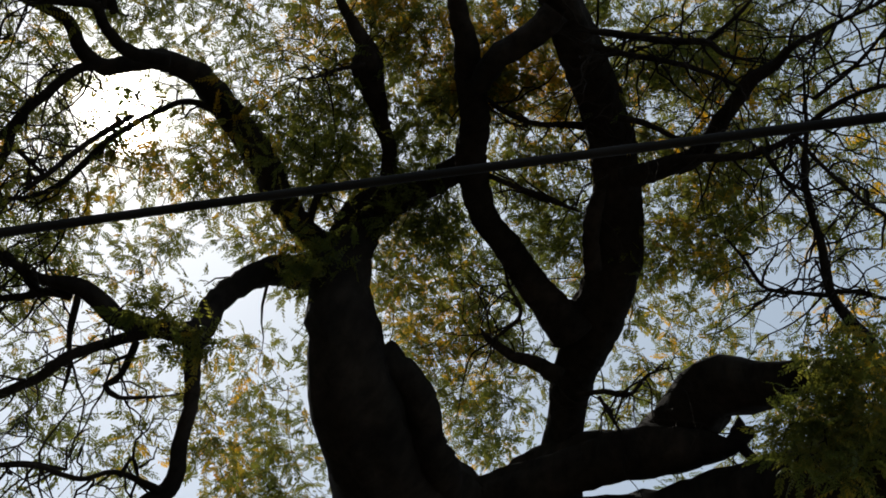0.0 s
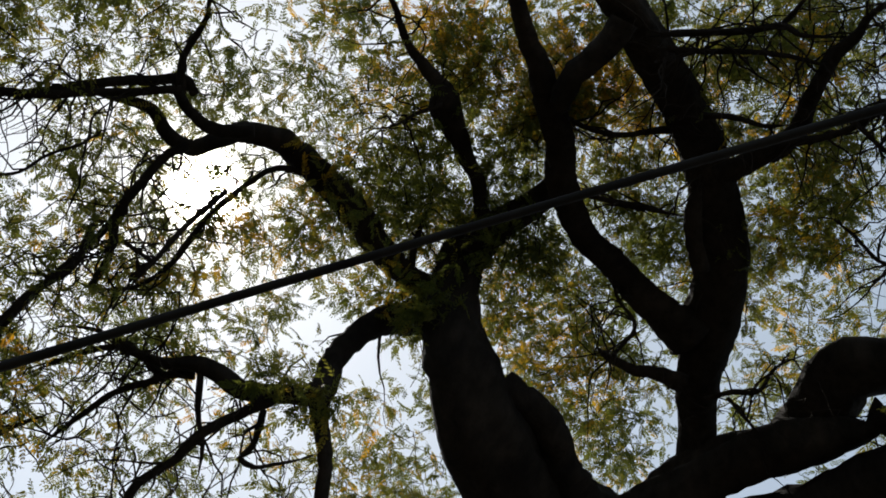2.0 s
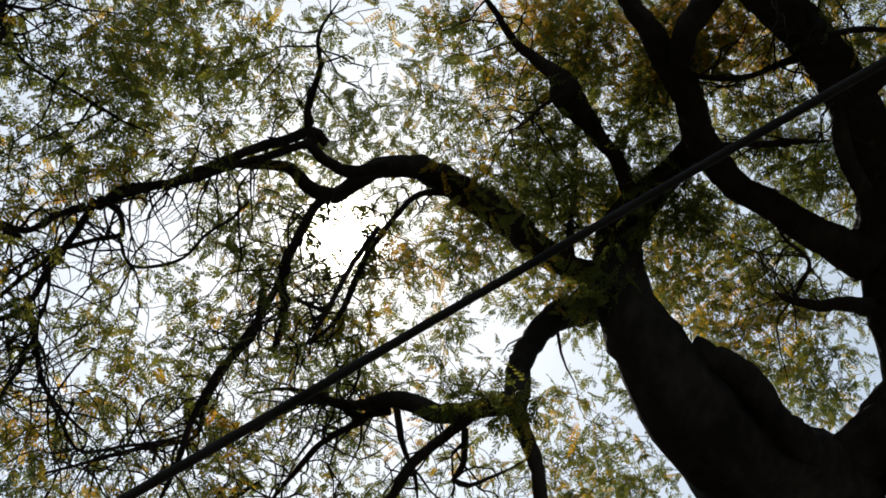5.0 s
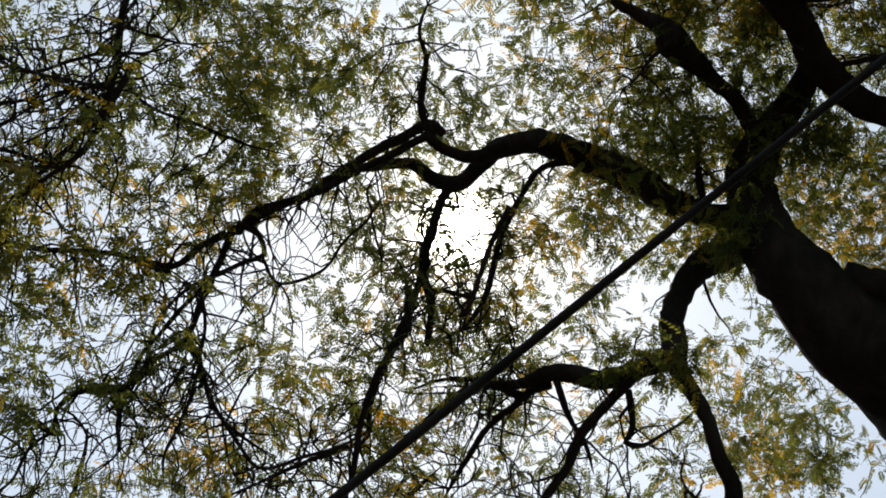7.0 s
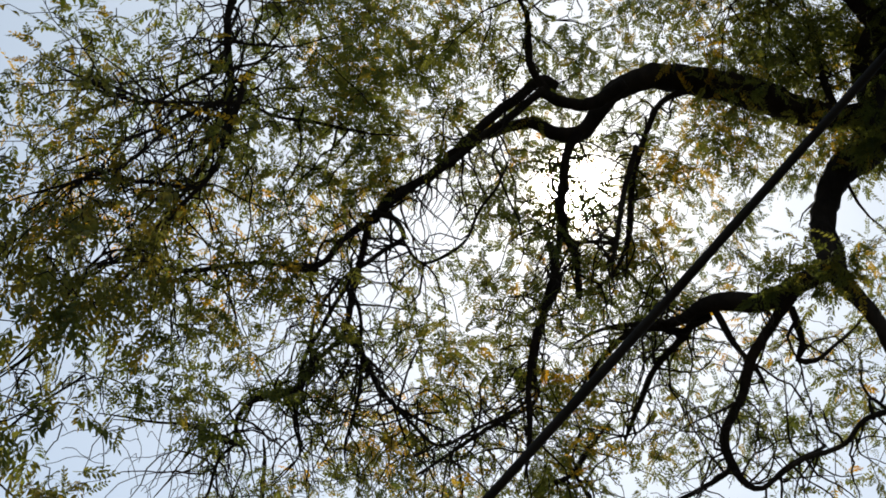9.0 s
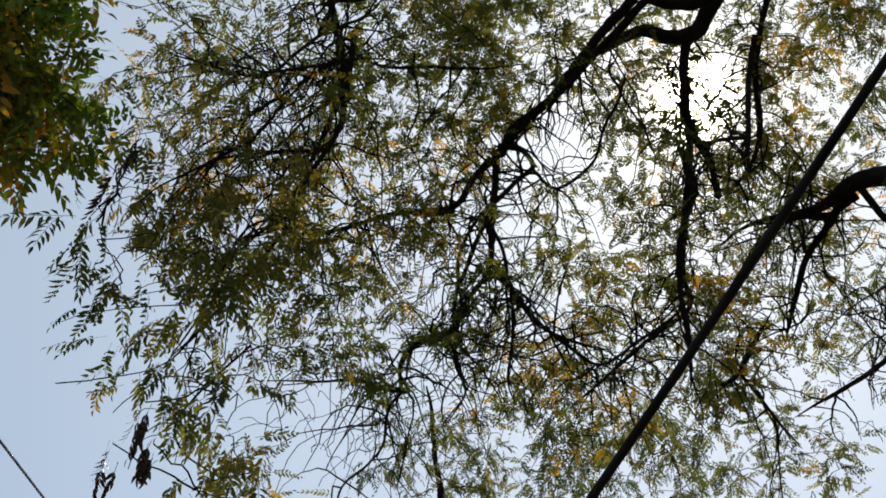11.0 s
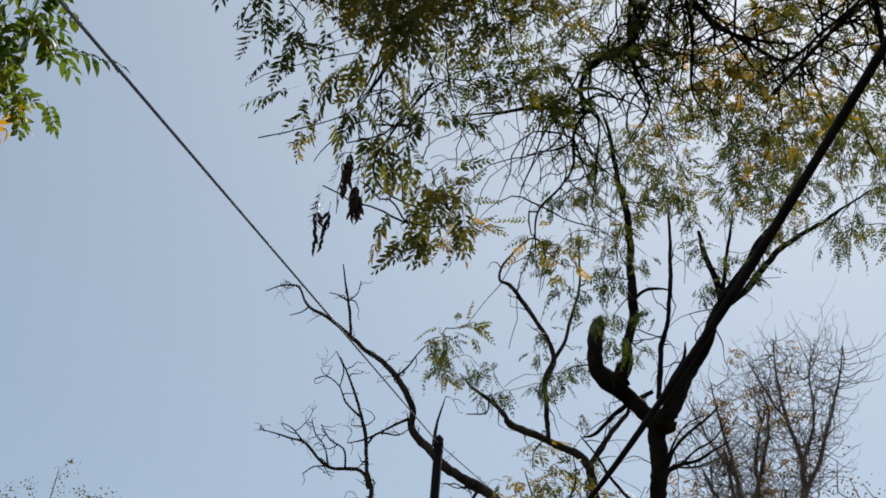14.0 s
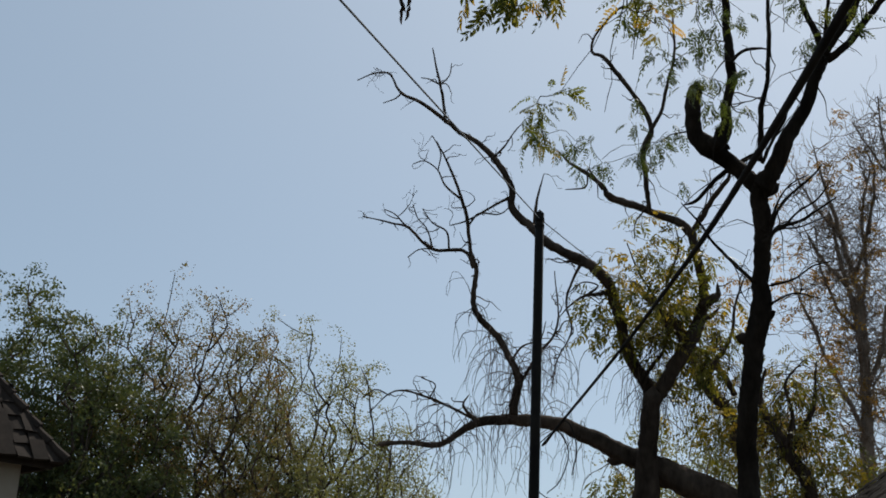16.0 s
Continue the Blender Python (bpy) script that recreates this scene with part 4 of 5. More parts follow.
limb(half_bare_tree, "branch", [(-8.43, 9.31, 5.50, 0.035), (-8.01, 9.23, 5.77, 0.027), (-7.81, 9.16, 5.91, 0.019), (-7.82, 9.01, 5.99, 0.005)], 0.11, 0.16)
limb(half_bare_tree, "branch", [(-8.44, 8.69, 5.52, 0.026), (-8.40, 8.59, 5.79, 0.026), (-8.37, 8.51, 6.01, 0.026), (-8.34, 8.48, 6.13, 0.035), (-8.26, 8.49, 6.31, 0.032), (-8.24, 8.42, 6.47, 0.026), (-8.28, 8.27, 6.66, 0.023), (-8.33, 8.08, 6.87, 0.023), (-8.38, 7.93, 7.01, 0.020), (-8.43, 7.84, 7.05, 0.014), (-8.38, 7.82, 7.21, 0.012), (-8.23, 7.90, 7.41, 0.012), (-8.11, 8.00, 7.51, 0.009), (-8.04, 8.19, 7.36, 0.006)], 0.11, 0.16)
limb(half_bare_tree, "branch", [(-8.19, 8.42, 6.29, 0.023), (-8.07, 8.46, 6.49, 0.020), (-7.95, 8.45, 6.79, 0.017), (-7.85, 8.43, 7.06, 0.014), (-7.77, 8.31, 7.44, 0.009)], 0.11, 0.16)
limb(half_bare_tree, "branch", [(-8.80, 8.37, 5.81, 0.017), (-8.85, 8.21, 6.00, 0.010), (-8.92, 8.23, 5.84, 0.010), (-9.07, 8.09, 5.81, 0.005)], 0.11, 0.16)
limb(half_bare_tree, "bough", [(-9.41, 11.18, 3.55, 0.083), (-9.42, 11.08, 3.93, 0.077), (-9.58, 10.84, 4.31, 0.077), (-9.66, 10.65, 4.69, 0.069), (-9.78, 10.41, 5.07, 0.055), (-9.99, 10.06, 5.45, 0.033)], 0.11, 0.16)
limb(half_bare_tree, "branch", [(-9.05, 10.68, 4.07, 0.037), (-9.14, 10.51, 4.38, 0.032), (-9.29, 10.31, 4.62, 0.006)], 0.11, 0.16)
limb(half_bare_tree, "bough", [(-8.29, 10.98, 2.24, 0.087), (-8.29, 10.87, 2.98, 0.077), (-8.41, 10.69, 3.44, 0.062), (-8.53, 10.53, 3.73, 0.046), (-8.55, 10.46, 3.96, 0.026), (-8.45, 10.45, 4.22, 0.013)], 0.11, 0.16)
limb(half_bare_tree, "branch", [(-8.38, 10.73, 3.38, 0.036), (-8.12, 10.80, 3.84, 0.026), (-8.02, 10.75, 4.30, 0.006)], 0.11, 0.16)
limb(bare_tree, "trunk", [(-11.07, 15.79, -0.15, 0.126), (-11.07, 15.79, 0.47, 0.109), (-10.84, 15.74, 3.66, 0.082), (-10.69, 15.64, 4.63, 0.074), (-10.57, 15.50, 5.52, 0.063), (-10.50, 15.26, 6.40, 0.044), (-10.49, 14.99, 7.13, 0.027), (-10.45, 14.78, 7.69, 0.016)])
limb(bare_tree, "bough", [(-10.55, 15.49, 5.60, 0.049), (-10.46, 15.34, 6.24, 0.038), (-10.22, 15.27, 6.87, 0.027), (-10.09, 15.03, 7.66, 0.019), (-9.82, 14.92, 8.27, 0.011)])
limb(bare_tree, "bough", [(-10.62, 15.57, 5.11, 0.049), (-10.36, 15.61, 5.59, 0.038), (-10.14, 15.55, 6.22, 0.027), (-9.85, 15.39, 7.16, 0.019)])
limb(bare_tree, "branch", [(-10.50, 15.17, 6.64, 0.027), (-10.72, 14.83, 7.14, 0.022), (-10.81, 14.59, 7.55, 0.006)])
limb(bare_tree, "branch", [(-10.71, 15.63, 4.63, 0.038), (-10.93, 15.25, 5.53, 0.027), (-11.05, 14.93, 6.27, 0.022), (-11.14, 14.69, 6.76, 0.006)])
limb(bare_tree, "branch", [(-10.49, 15.43, 5.92, 0.027), (-10.69, 15.13, 6.41, 0.022), (-10.75, 14.87, 6.98, 0.016), (-10.64, 14.64, 7.70, 0.006)])
limb(bare_tree, "bough", [(-10.50, 16.04, 2.92, 0.082), (-10.14, 15.85, 5.17, 0.071), (-9.96, 15.70, 6.09, 0.066), (-9.71, 15.57, 6.88, 0.055), (-9.57, 15.41, 7.51, 0.041), (-9.60, 15.12, 8.14, 0.027), (-9.55, 14.84, 8.76, 0.016), (-9.45, 14.66, 9.23, 0.008)])
limb(bare_tree, "bough", [(-9.69, 15.55, 6.96, 0.041), (-9.34, 15.52, 7.57, 0.033), (-9.03, 15.43, 8.18, 0.025), (-8.78, 15.32, 8.70, 0.014), (-8.63, 15.21, 9.08, 0.008)])
limb(bare_tree, "bough", [(-10.82, 15.83, 2.90, 0.071), (-10.57, 15.58, 5.17, 0.066), (-10.46, 15.43, 5.96, 0.060), (-10.39, 15.20, 6.74, 0.044), (-10.41, 14.88, 7.54, 0.030), (-10.41, 14.58, 8.18, 0.019), (-10.38, 14.36, 8.65, 0.008)])
limb(bare_tree, "branch", [(-10.37, 15.19, 6.82, 0.030), (-10.03, 15.12, 7.53, 0.025), (-9.80, 14.99, 8.15, 0.016), (-9.80, 14.76, 8.62, 0.006)])
limb(bare_tree, "branch", [(-9.56, 15.42, 7.50, 0.025), (-9.26, 15.33, 8.12, 0.019), (-9.15, 15.10, 8.73, 0.011), (-8.94, 14.98, 9.18, 0.005)])
limb(bare_tree, "branch", [(-9.60, 15.12, 8.14, 0.019), (-9.76, 14.83, 8.54, 0.014), (-9.85, 14.57, 8.94, 0.006)])
limb(bare_tree, "branch", [(-10.41, 14.94, 7.38, 0.022), (-10.63, 14.58, 7.87, 0.016), (-10.70, 14.29, 8.35, 0.006)])
limb(forked_tree, "bough", [(-7.20, 8.87, 5.47, 0.091), (-7.15, 8.93, 5.49, 0.070), (-7.11, 8.96, 5.52, 0.054)], 0.11, 0.16)
limb(forked_tree, "branch", [(-7.37, 9.00, 5.94, 0.022), (-7.51, 8.88, 5.81, 0.025), (-7.68, 8.75, 5.66, 0.022), (-7.82, 8.66, 5.49, 0.019), (-7.90, 8.58, 5.45, 0.008)], 0.13, 0.16)
limb(forked_tree, "branch", [(-7.05, 8.70, 5.66, 0.019), (-6.91, 8.73, 5.91, 0.016), (-6.82, 8.76, 6.09, 0.016), (-6.78, 8.74, 6.22, 0.005)], 0.13, 0.16)
limb(forked_tree, "branch", [(-6.95, 8.18, 6.50, 0.016), (-6.87, 8.23, 6.59, 0.016), (-6.77, 8.34, 6.63, 0.013), (-6.70, 8.44, 6.62, 0.005)], 0.13, 0.16)
limb(forked_tree, "branch", [(-7.27, 8.96, 4.99, 0.021), (-7.15, 9.04, 5.13, 0.019), (-7.00, 9.20, 5.20, 0.016), (-6.88, 9.30, 5.31, 0.013), (-6.75, 9.40, 5.43, 0.005)], 0.13, 0.16)
limb(forked_tree, "branch", [(-7.23, 8.99, 5.05, 0.019), (-7.13, 8.99, 5.28, 0.016), (-6.98, 9.07, 5.46, 0.013), (-6.83, 9.18, 5.62, 0.011), (-6.76, 9.22, 5.72, 0.005)], 0.13, 0.16)
limb(forked_tree, "bough", [(-7.63, 9.16, 4.14, 0.078), (-7.66, 9.13, 4.16, 0.068), (-7.69, 9.10, 4.17, 0.059)], 0.11, 0.16)
limb(forked_tree, "bough", [(-7.48, 9.20, 4.36, 0.068), (-7.45, 9.22, 4.38, 0.059), (-7.42, 9.23, 4.39, 0.046)], 0.11, 0.16)
limb(forked_tree, "bough", [(-7.39, 8.59, 5.86, 0.059), (-7.39, 8.56, 5.91, 0.055), (-7.38, 8.55, 5.94, 0.046)], 0.11, 0.16)
limb(half_bare_tree, "bough", [(-9.29, 8.67, 5.17, 0.030), (-9.42, 8.51, 5.21, 0.022), (-9.45, 8.48, 5.19, 0.012)], 0.11, 0.16)
limb(half_bare_tree, "branch", [(-9.74, 7.24, 5.66, 0.012), (-9.80, 7.09, 5.78, 0.010), (-9.80, 6.98, 5.93, 0.007), (-9.86, 6.85, 6.01, 0.007), (-9.94, 6.76, 5.97, 0.005)], 0.11, 0.16)
limb(half_bare_tree, "branch", [(-9.80, 6.98, 5.93, 0.007), (-9.73, 6.95, 6.09, 0.007), (-9.74, 6.84, 6.25, 0.005)], 0.11, 0.16)
limb(half_bare_tree, "branch", [(-9.76, 7.37, 5.40, 0.012), (-9.65, 7.44, 5.52, 0.010), (-9.52, 7.59, 5.53, 0.007), (-9.42, 7.66, 5.61, 0.005)], 0.11, 0.16)
limb(half_bare_tree, "branch", [(-10.15, 6.88, 5.36, 0.010), (-10.19, 6.75, 5.48, 0.007), (-10.24, 6.65, 5.52, 0.005)], 0.11, 0.16)
limb(half_bare_tree, "branch", [(-10.05, 7.14, 5.17, 0.012), (-10.03, 7.04, 5.36, 0.007), (-10.06, 6.95, 5.45, 0.007), (-10.06, 6.87, 5.59, 0.005)], 0.11, 0.16)
limb(half_bare_tree, "branch", [(-10.05, 7.14, 5.17, 0.010), (-10.14, 7.03, 5.15, 0.007), (-10.22, 6.96, 5.07, 0.005)], 0.11, 0.16)
limb(half_bare_tree, "branch", [(-9.94, 7.28, 5.16, 0.012), (-9.91, 7.21, 5.34, 0.010), (-9.98, 7.08, 5.42, 0.007), (-10.01, 6.96, 5.55, 0.005)], 0.11, 0.16)
limb(half_bare_tree, "branch", [(-9.78, 7.67, 6.25, 0.012), (-9.66, 7.73, 6.36, 0.010), (-9.51, 7.79, 6.55, 0.007), (-9.45, 7.81, 6.60, 0.005)], 0.11, 0.16)
limb(half_bare_tree, "branch", [(-10.16, 6.71, 6.84, 0.010), (-10.22, 6.68, 6.79, 0.007), (-10.31, 6.59, 6.74, 0.005)], 0.11, 0.16)
limb(half_bare_tree, "branch", [(-9.88, 7.01, 6.94, 0.010), (-9.79, 7.06, 7.03, 0.007), (-9.73, 7.04, 7.15, 0.005)], 0.11, 0.16)
limb(half_bare_tree, "branch", [(-10.19, 7.30, 3.64, 0.009), (-10.14, 7.32, 3.78, 0.007), (-10.21, 7.20, 3.84, 0.005)], 0.11, 0.16)
limb(half_bare_tree, "branch", [(-10.43, 6.98, 3.65, 0.007), (-10.51, 6.84, 3.70, 0.007), (-10.59, 6.75, 3.61, 0.005)], 0.11, 0.16)
limb(half_bare_tree, "branch", [(-9.68, 7.94, 4.06, 0.014), (-9.58, 8.00, 4.20, 0.010), (-9.45, 8.12, 4.29, 0.007), (-9.38, 8.13, 4.46, 0.005)], 0.11, 0.16)
limb(half_bare_tree, "branch", [(-9.34, 8.60, 5.20, 0.020), (-9.46, 8.57, 5.00, 0.015), (-9.56, 8.57, 4.77, 0.012), (-9.58, 8.67, 4.48, 0.010), (-9.73, 8.61, 4.19, 0.007), (-9.83, 8.63, 3.84, 0.005)], 0.11, 0.16)
limb(half_bare_tree, "branch", [(-9.40, 8.70, 4.86, 0.015), (-9.27, 8.78, 4.97, 0.010), (-9.39, 8.65, 5.00, 0.007), (-9.52, 8.56, 4.88, 0.005)], 0.11, 0.16)
limb(half_bare_tree, "branch", [(-8.76, 9.52, 4.29, 0.022), (-8.78, 9.37, 4.66, 0.017), (-8.75, 9.26, 5.00, 0.015), (-8.58, 9.26, 5.33, 0.010), (-8.55, 9.18, 5.56, 0.005)], 0.11, 0.16)
limb(half_bare_tree, "branch", [(-8.61, 9.54, 4.60, 0.020), (-8.46, 9.64, 4.65, 0.020), (-8.38, 9.66, 4.76, 0.005)], 0.11, 0.16)
limb(half_bare_tree, "branch", [(-9.21, 9.44, 4.13, 0.023), (-9.00, 9.52, 4.48, 0.018), (-8.99, 9.39, 4.83, 0.013), (-9.07, 9.17, 5.17, 0.010), (-9.09, 9.02, 5.46, 0.006)], 0.11, 0.16)
limb(half_bare_tree, "branch", [(-8.83, 9.94, 4.04, 0.025), (-8.57, 10.01, 4.50, 0.020), (-8.45, 9.98, 4.84, 0.013), (-8.28, 9.98, 5.18, 0.006)], 0.11, 0.16)
limb(half_bare_tree, "branch", [(-8.29, 10.53, 3.40, 0.025), (-8.21, 10.53, 3.69, 0.020), (-8.20, 10.44, 4.03, 0.015), (-8.02, 10.51, 4.26, 0.006)], 0.11, 0.16)

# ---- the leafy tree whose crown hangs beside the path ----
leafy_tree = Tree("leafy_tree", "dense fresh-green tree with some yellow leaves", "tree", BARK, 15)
limb(leafy_tree, "trunk", [(-5.9, -2.6, -0.1, 0.3), (-5.8, -2.4, 1.5, 0.24), (-5.5, -2.0, 3.2, 0.2), (-5.2, -1.4, 4.4, 0.15)])
limb(leafy_tree, "bough", [(-5.25, -1.5, 4.2, 0.13), (-4.9, -0.6, 5.0, 0.09), (-4.4, 0.2, 5.3, 0.06), (-3.9, 0.9, 5.4, 0.03)])
limb(leafy_tree, "bough", [(-5.2, -1.4, 4.3, 0.11), (-5.2, -0.4, 4.8, 0.07), (-4.8, 0.4, 4.9, 0.04), (-4.3, 1.0, 4.8, 0.02)])

# ---- crowns ----
great_crown_a = [(-2.92, 4.75, 8.01, 0.79, 22), (-2.23, 4.89, 8.82, 0.67, 23), (-1.50, 4.72, 9.12, 0.83, 60), (-0.68, 4.49, 9.14, 0.82, 69), (-0.05, 4.41, 9.21, 0.61, 33), (-1.13, 5.27, 8.81, 0.71, 57), (-1.80, 5.64, 8.38, 0.63, 23), (-2.26, 5.92, 7.71, 0.73, 24), (0.03, 5.96, 9.00, 0.70, 47), (0.62, 6.58, 9.11, 0.60, 29), (0.61, 4.80, 9.19, 0.42, 9), (0.72, 3.35, 9.38, 0.79, 54), (1.44, 3.10, 9.16, 0.77, 46), (1.56, 4.38, 9.07, 0.69, 46), (1.75, 5.35, 9.25, 0.57, 23), (1.99, 3.76, 8.96, 0.79, 27)]
great_crown_b = [(2.89, 4.54, 8.82, 0.50, 17), (2.94, 4.88, 8.57, 0.50, 22), (1.89, 6.31, 9.13, 0.46, 15), (2.86, 5.72, 8.62, 0.40, 11), (-2.06, 6.37, 7.31, 0.65, 19), (-1.26, 6.77, 7.08, 0.69, 19), (-1.75, 6.82, 6.54, 0.64, 16), (-0.43, 9.27, 9.20, 0.61, 32), (-0.96, 7.17, 8.51, 0.32, 5), (0.96, 7.62, 9.48, 0.66, 44), (-0.80, 5.94, 8.58, 0.38, 15), (-1.31, 5.92, 7.41, 0.35, 6), (2.55, 5.83, 9.95, 0.63, 21), (-3.95, 2.81, 6.67, 0.81, 33), (-3.38, 3.47, 7.30, 0.77, 40), (-2.90, 3.81, 7.95, 0.74, 31)]
great_crown_c = [(-2.07, 4.12, 8.28, 0.68, 23), (-1.60, 4.64, 8.42, 0.71, 28), (-1.25, 5.10, 8.15, 0.59, 24), (-3.87, 3.67, 6.89, 0.70, 30), (-4.16, 3.37, 6.16, 0.65, 18), (-4.08, 4.01, 5.71, 0.65, 17), (-3.67, 5.01, 6.50, 0.66, 14), (-3.42, 5.56, 6.41, 0.75, 24), (-2.38, 5.50, 7.13, 0.57, 12), (-1.80, 5.43, 7.24, 0.45, 9), (-2.79, 6.07, 6.50, 0.69, 21), (-1.56, 6.22, 6.46, 0.56, 14), (-0.25, 8.00, 8.24, 0.73, 30), (-4.07, 5.00, 5.53, 0.59, 13), (-0.68, 6.00, 7.44, 0.28, 4), (-3.94, 2.43, 5.71, 0.66, 25)]
great_crown_d = [(-3.97, 2.38, 4.83, 0.39, 9), (-3.99, 3.06, 5.26, 0.63, 25), (-3.94, 2.78, 4.21, 0.33, 4), (-3.93, 3.03, 3.96, 0.23, 4), (-3.90, 2.12, 4.44, 0.22, 4), (-3.95, 4.03, 5.72, 0.65, 21), (-4.13, 3.86, 4.90, 0.39, 4), (-3.93, 4.86, 5.21, 0.60, 13), (-3.60, 5.26, 5.52, 0.70, 24), (-3.81, 6.26, 5.50, 0.58, 10), (-3.25, 6.82, 5.83, 0.65, 18), (-2.80, 5.26, 6.03, 0.63, 15), (-3.14, 4.57, 6.37, 0.51, 10), (-2.57, 5.93, 6.16, 0.56, 12), (-4.23, 3.11, 4.29, 0.30, 4), (-4.09, 2.60, 4.37, 0.26, 4)]
great_crown_e = [(0.14, 4.03, 9.20, 0.52, 35), (0.72, 3.94, 9.21, 0.48, 23), (-0.30, 3.89, 9.27, 0.52, 27), (-1.02, 4.28, 9.22, 0.53, 19), (0.50, 5.57, 9.16, 0.39, 15), (0.42, 4.76, 9.11, 0.37, 14), (1.38, 4.80, 9.09, 0.42, 16), (-0.34, 5.72, 8.93, 0.52, 23), (-1.21, 5.86, 8.59, 0.38, 11), (-0.56, 8.30, 8.79, 0.46, 15), (-0.99, 8.10, 8.98, 0.31, 5), (-0.82, 5.34, 8.80, 0.46, 18), (0.19, 3.57, 9.31, 0.43, 19), (0.90, 6.21, 9.39, 0.42, 16), (0.04, 6.92, 9.50, 0.44, 13), (2.23, 3.30, 8.88, 0.50, 11)]
great_crown_f = [(0.97, 3.46, 9.25, 0.67, 31), (1.47, 4.19, 8.91, 0.52, 19), (-0.64, 4.51, 8.62, 0.59, 20), (-3.11, 3.46, 7.81, 0.54, 11), (-4.33, 3.44, 4.19, 0.14, 4), (-4.80, 4.54, 4.68, 0.27, 4), (-5.16, 4.30, 4.05, 0.19, 4), (2.38, 3.79, 7.24, 0.36, 48), (2.42, 4.11, 7.15, 0.33, 34), (-0.67, 5.13, 7.57, 0.26, 6), (-1.09, 5.03, 6.49, 0.23, 4), (0.35, 5.13, 8.99, 0.42, 15), (0.88, 5.33, 9.17, 0.30, 7), (-0.37, 4.65, 8.83, 0.44, 17), (-0.28, 4.15, 9.13, 0.44, 13), (-3.14, 5.18, 6.50, 0.55, 16)]
great_crown_g = [(-3.11, 5.99, 6.10, 0.46, 11), (-3.04, 6.98, 5.95, 0.53, 17), (-2.17, 5.21, 7.47, 0.34, 7), (-2.39, 5.76, 6.86, 0.42, 9), (-2.90, 5.04, 7.34, 0.23, 4), (-3.43, 3.73, 7.44, 0.39, 6), (-2.92, 3.81, 7.90, 0.37, 5), (-1.67, 3.89, 8.73, 0.42, 9), (-3.42, 4.04, 7.10, 0.28, 4), (-1.02, 3.77, 8.91, 0.42, 11), (-0.29, 3.64, 9.02, 0.42, 9), (0.65, 4.15, 9.06, 0.36, 7), (1.28, 3.75, 8.84, 0.42, 11), (1.07, 3.22, 8.79, 0.37, 6), (0.96, 4.84, 9.08, 0.33, 5), (1.83, 5.31, 8.58, 0.42, 9)]
great_crown_h = [(-4.35, 2.32, 6.48, 0.32, 4), (-3.57, 3.02, 7.18, 0.34, 5), (-3.13, 3.54, 7.74, 0.40, 8), (-3.76, 3.44, 6.96, 0.31, 4), (-3.84, 3.83, 6.65, 0.31, 4), (-4.43, 2.63, 6.12, 0.25, 4), (3.20, 5.15, 8.78, 0.39, 12), (3.01, 5.43, 8.65, 0.31, 6), (1.04, 2.87, 8.78, 0.43, 8), (2.60, 6.36, 8.85, 0.23, 5), (1.87, 5.85, 8.96, 0.31, 5), (-4.27, 2.43, 6.63, 0.36, 4), (-3.57, 3.37, 7.63, 0.40, 7), (-4.59, 2.77, 5.90, 0.28, 4), (-3.57, 3.78, 7.39, 0.22, 4), (0.60, 5.30, 9.46, 0.40, 7)]
great_crown_i = [(1.39, 4.60, 9.21, 0.38, 6), (1.09, 5.77, 9.19, 0.31, 4), (1.72, 4.73, 9.06, 0.33, 4), (-2.77, 4.43, 7.47, 0.26, 4), (-2.11, 4.86, 7.51, 0.30, 4), (-2.97, 4.60, 7.12, 0.29, 4), (0.59, 4.55, 9.07, 0.37, 6), (-3.41, 3.58, 7.15, 0.31, 4), (-1.21, 4.21, 8.99, 0.36, 6), (-3.21, 6.29, 6.00, 0.47, 8), (-2.79, 5.34, 6.66, 0.45, 7), (-0.33, 4.00, 9.19, 0.36, 6), (0.84, 4.89, 9.08, 0.38, 6)]
great_crown_j = [(-0.73, 5.21, 7.69, 0.30, 14), (-1.30, 4.75, 7.78, 0.40, 10), (-1.17, 5.04, 6.44, 0.30, 10), (-1.03, 4.93, 8.28, 0.50, 10), (-0.71, 4.89, 8.31, 0.50, 10), (-0.26, 5.23, 8.43, 0.45, 18), (-1.72, 4.92, 7.46, 0.50, 8), (-2.61, 4.74, 6.33, 0.50, 8), (-2.53, 5.32, 7.28, 0.50, 8)]
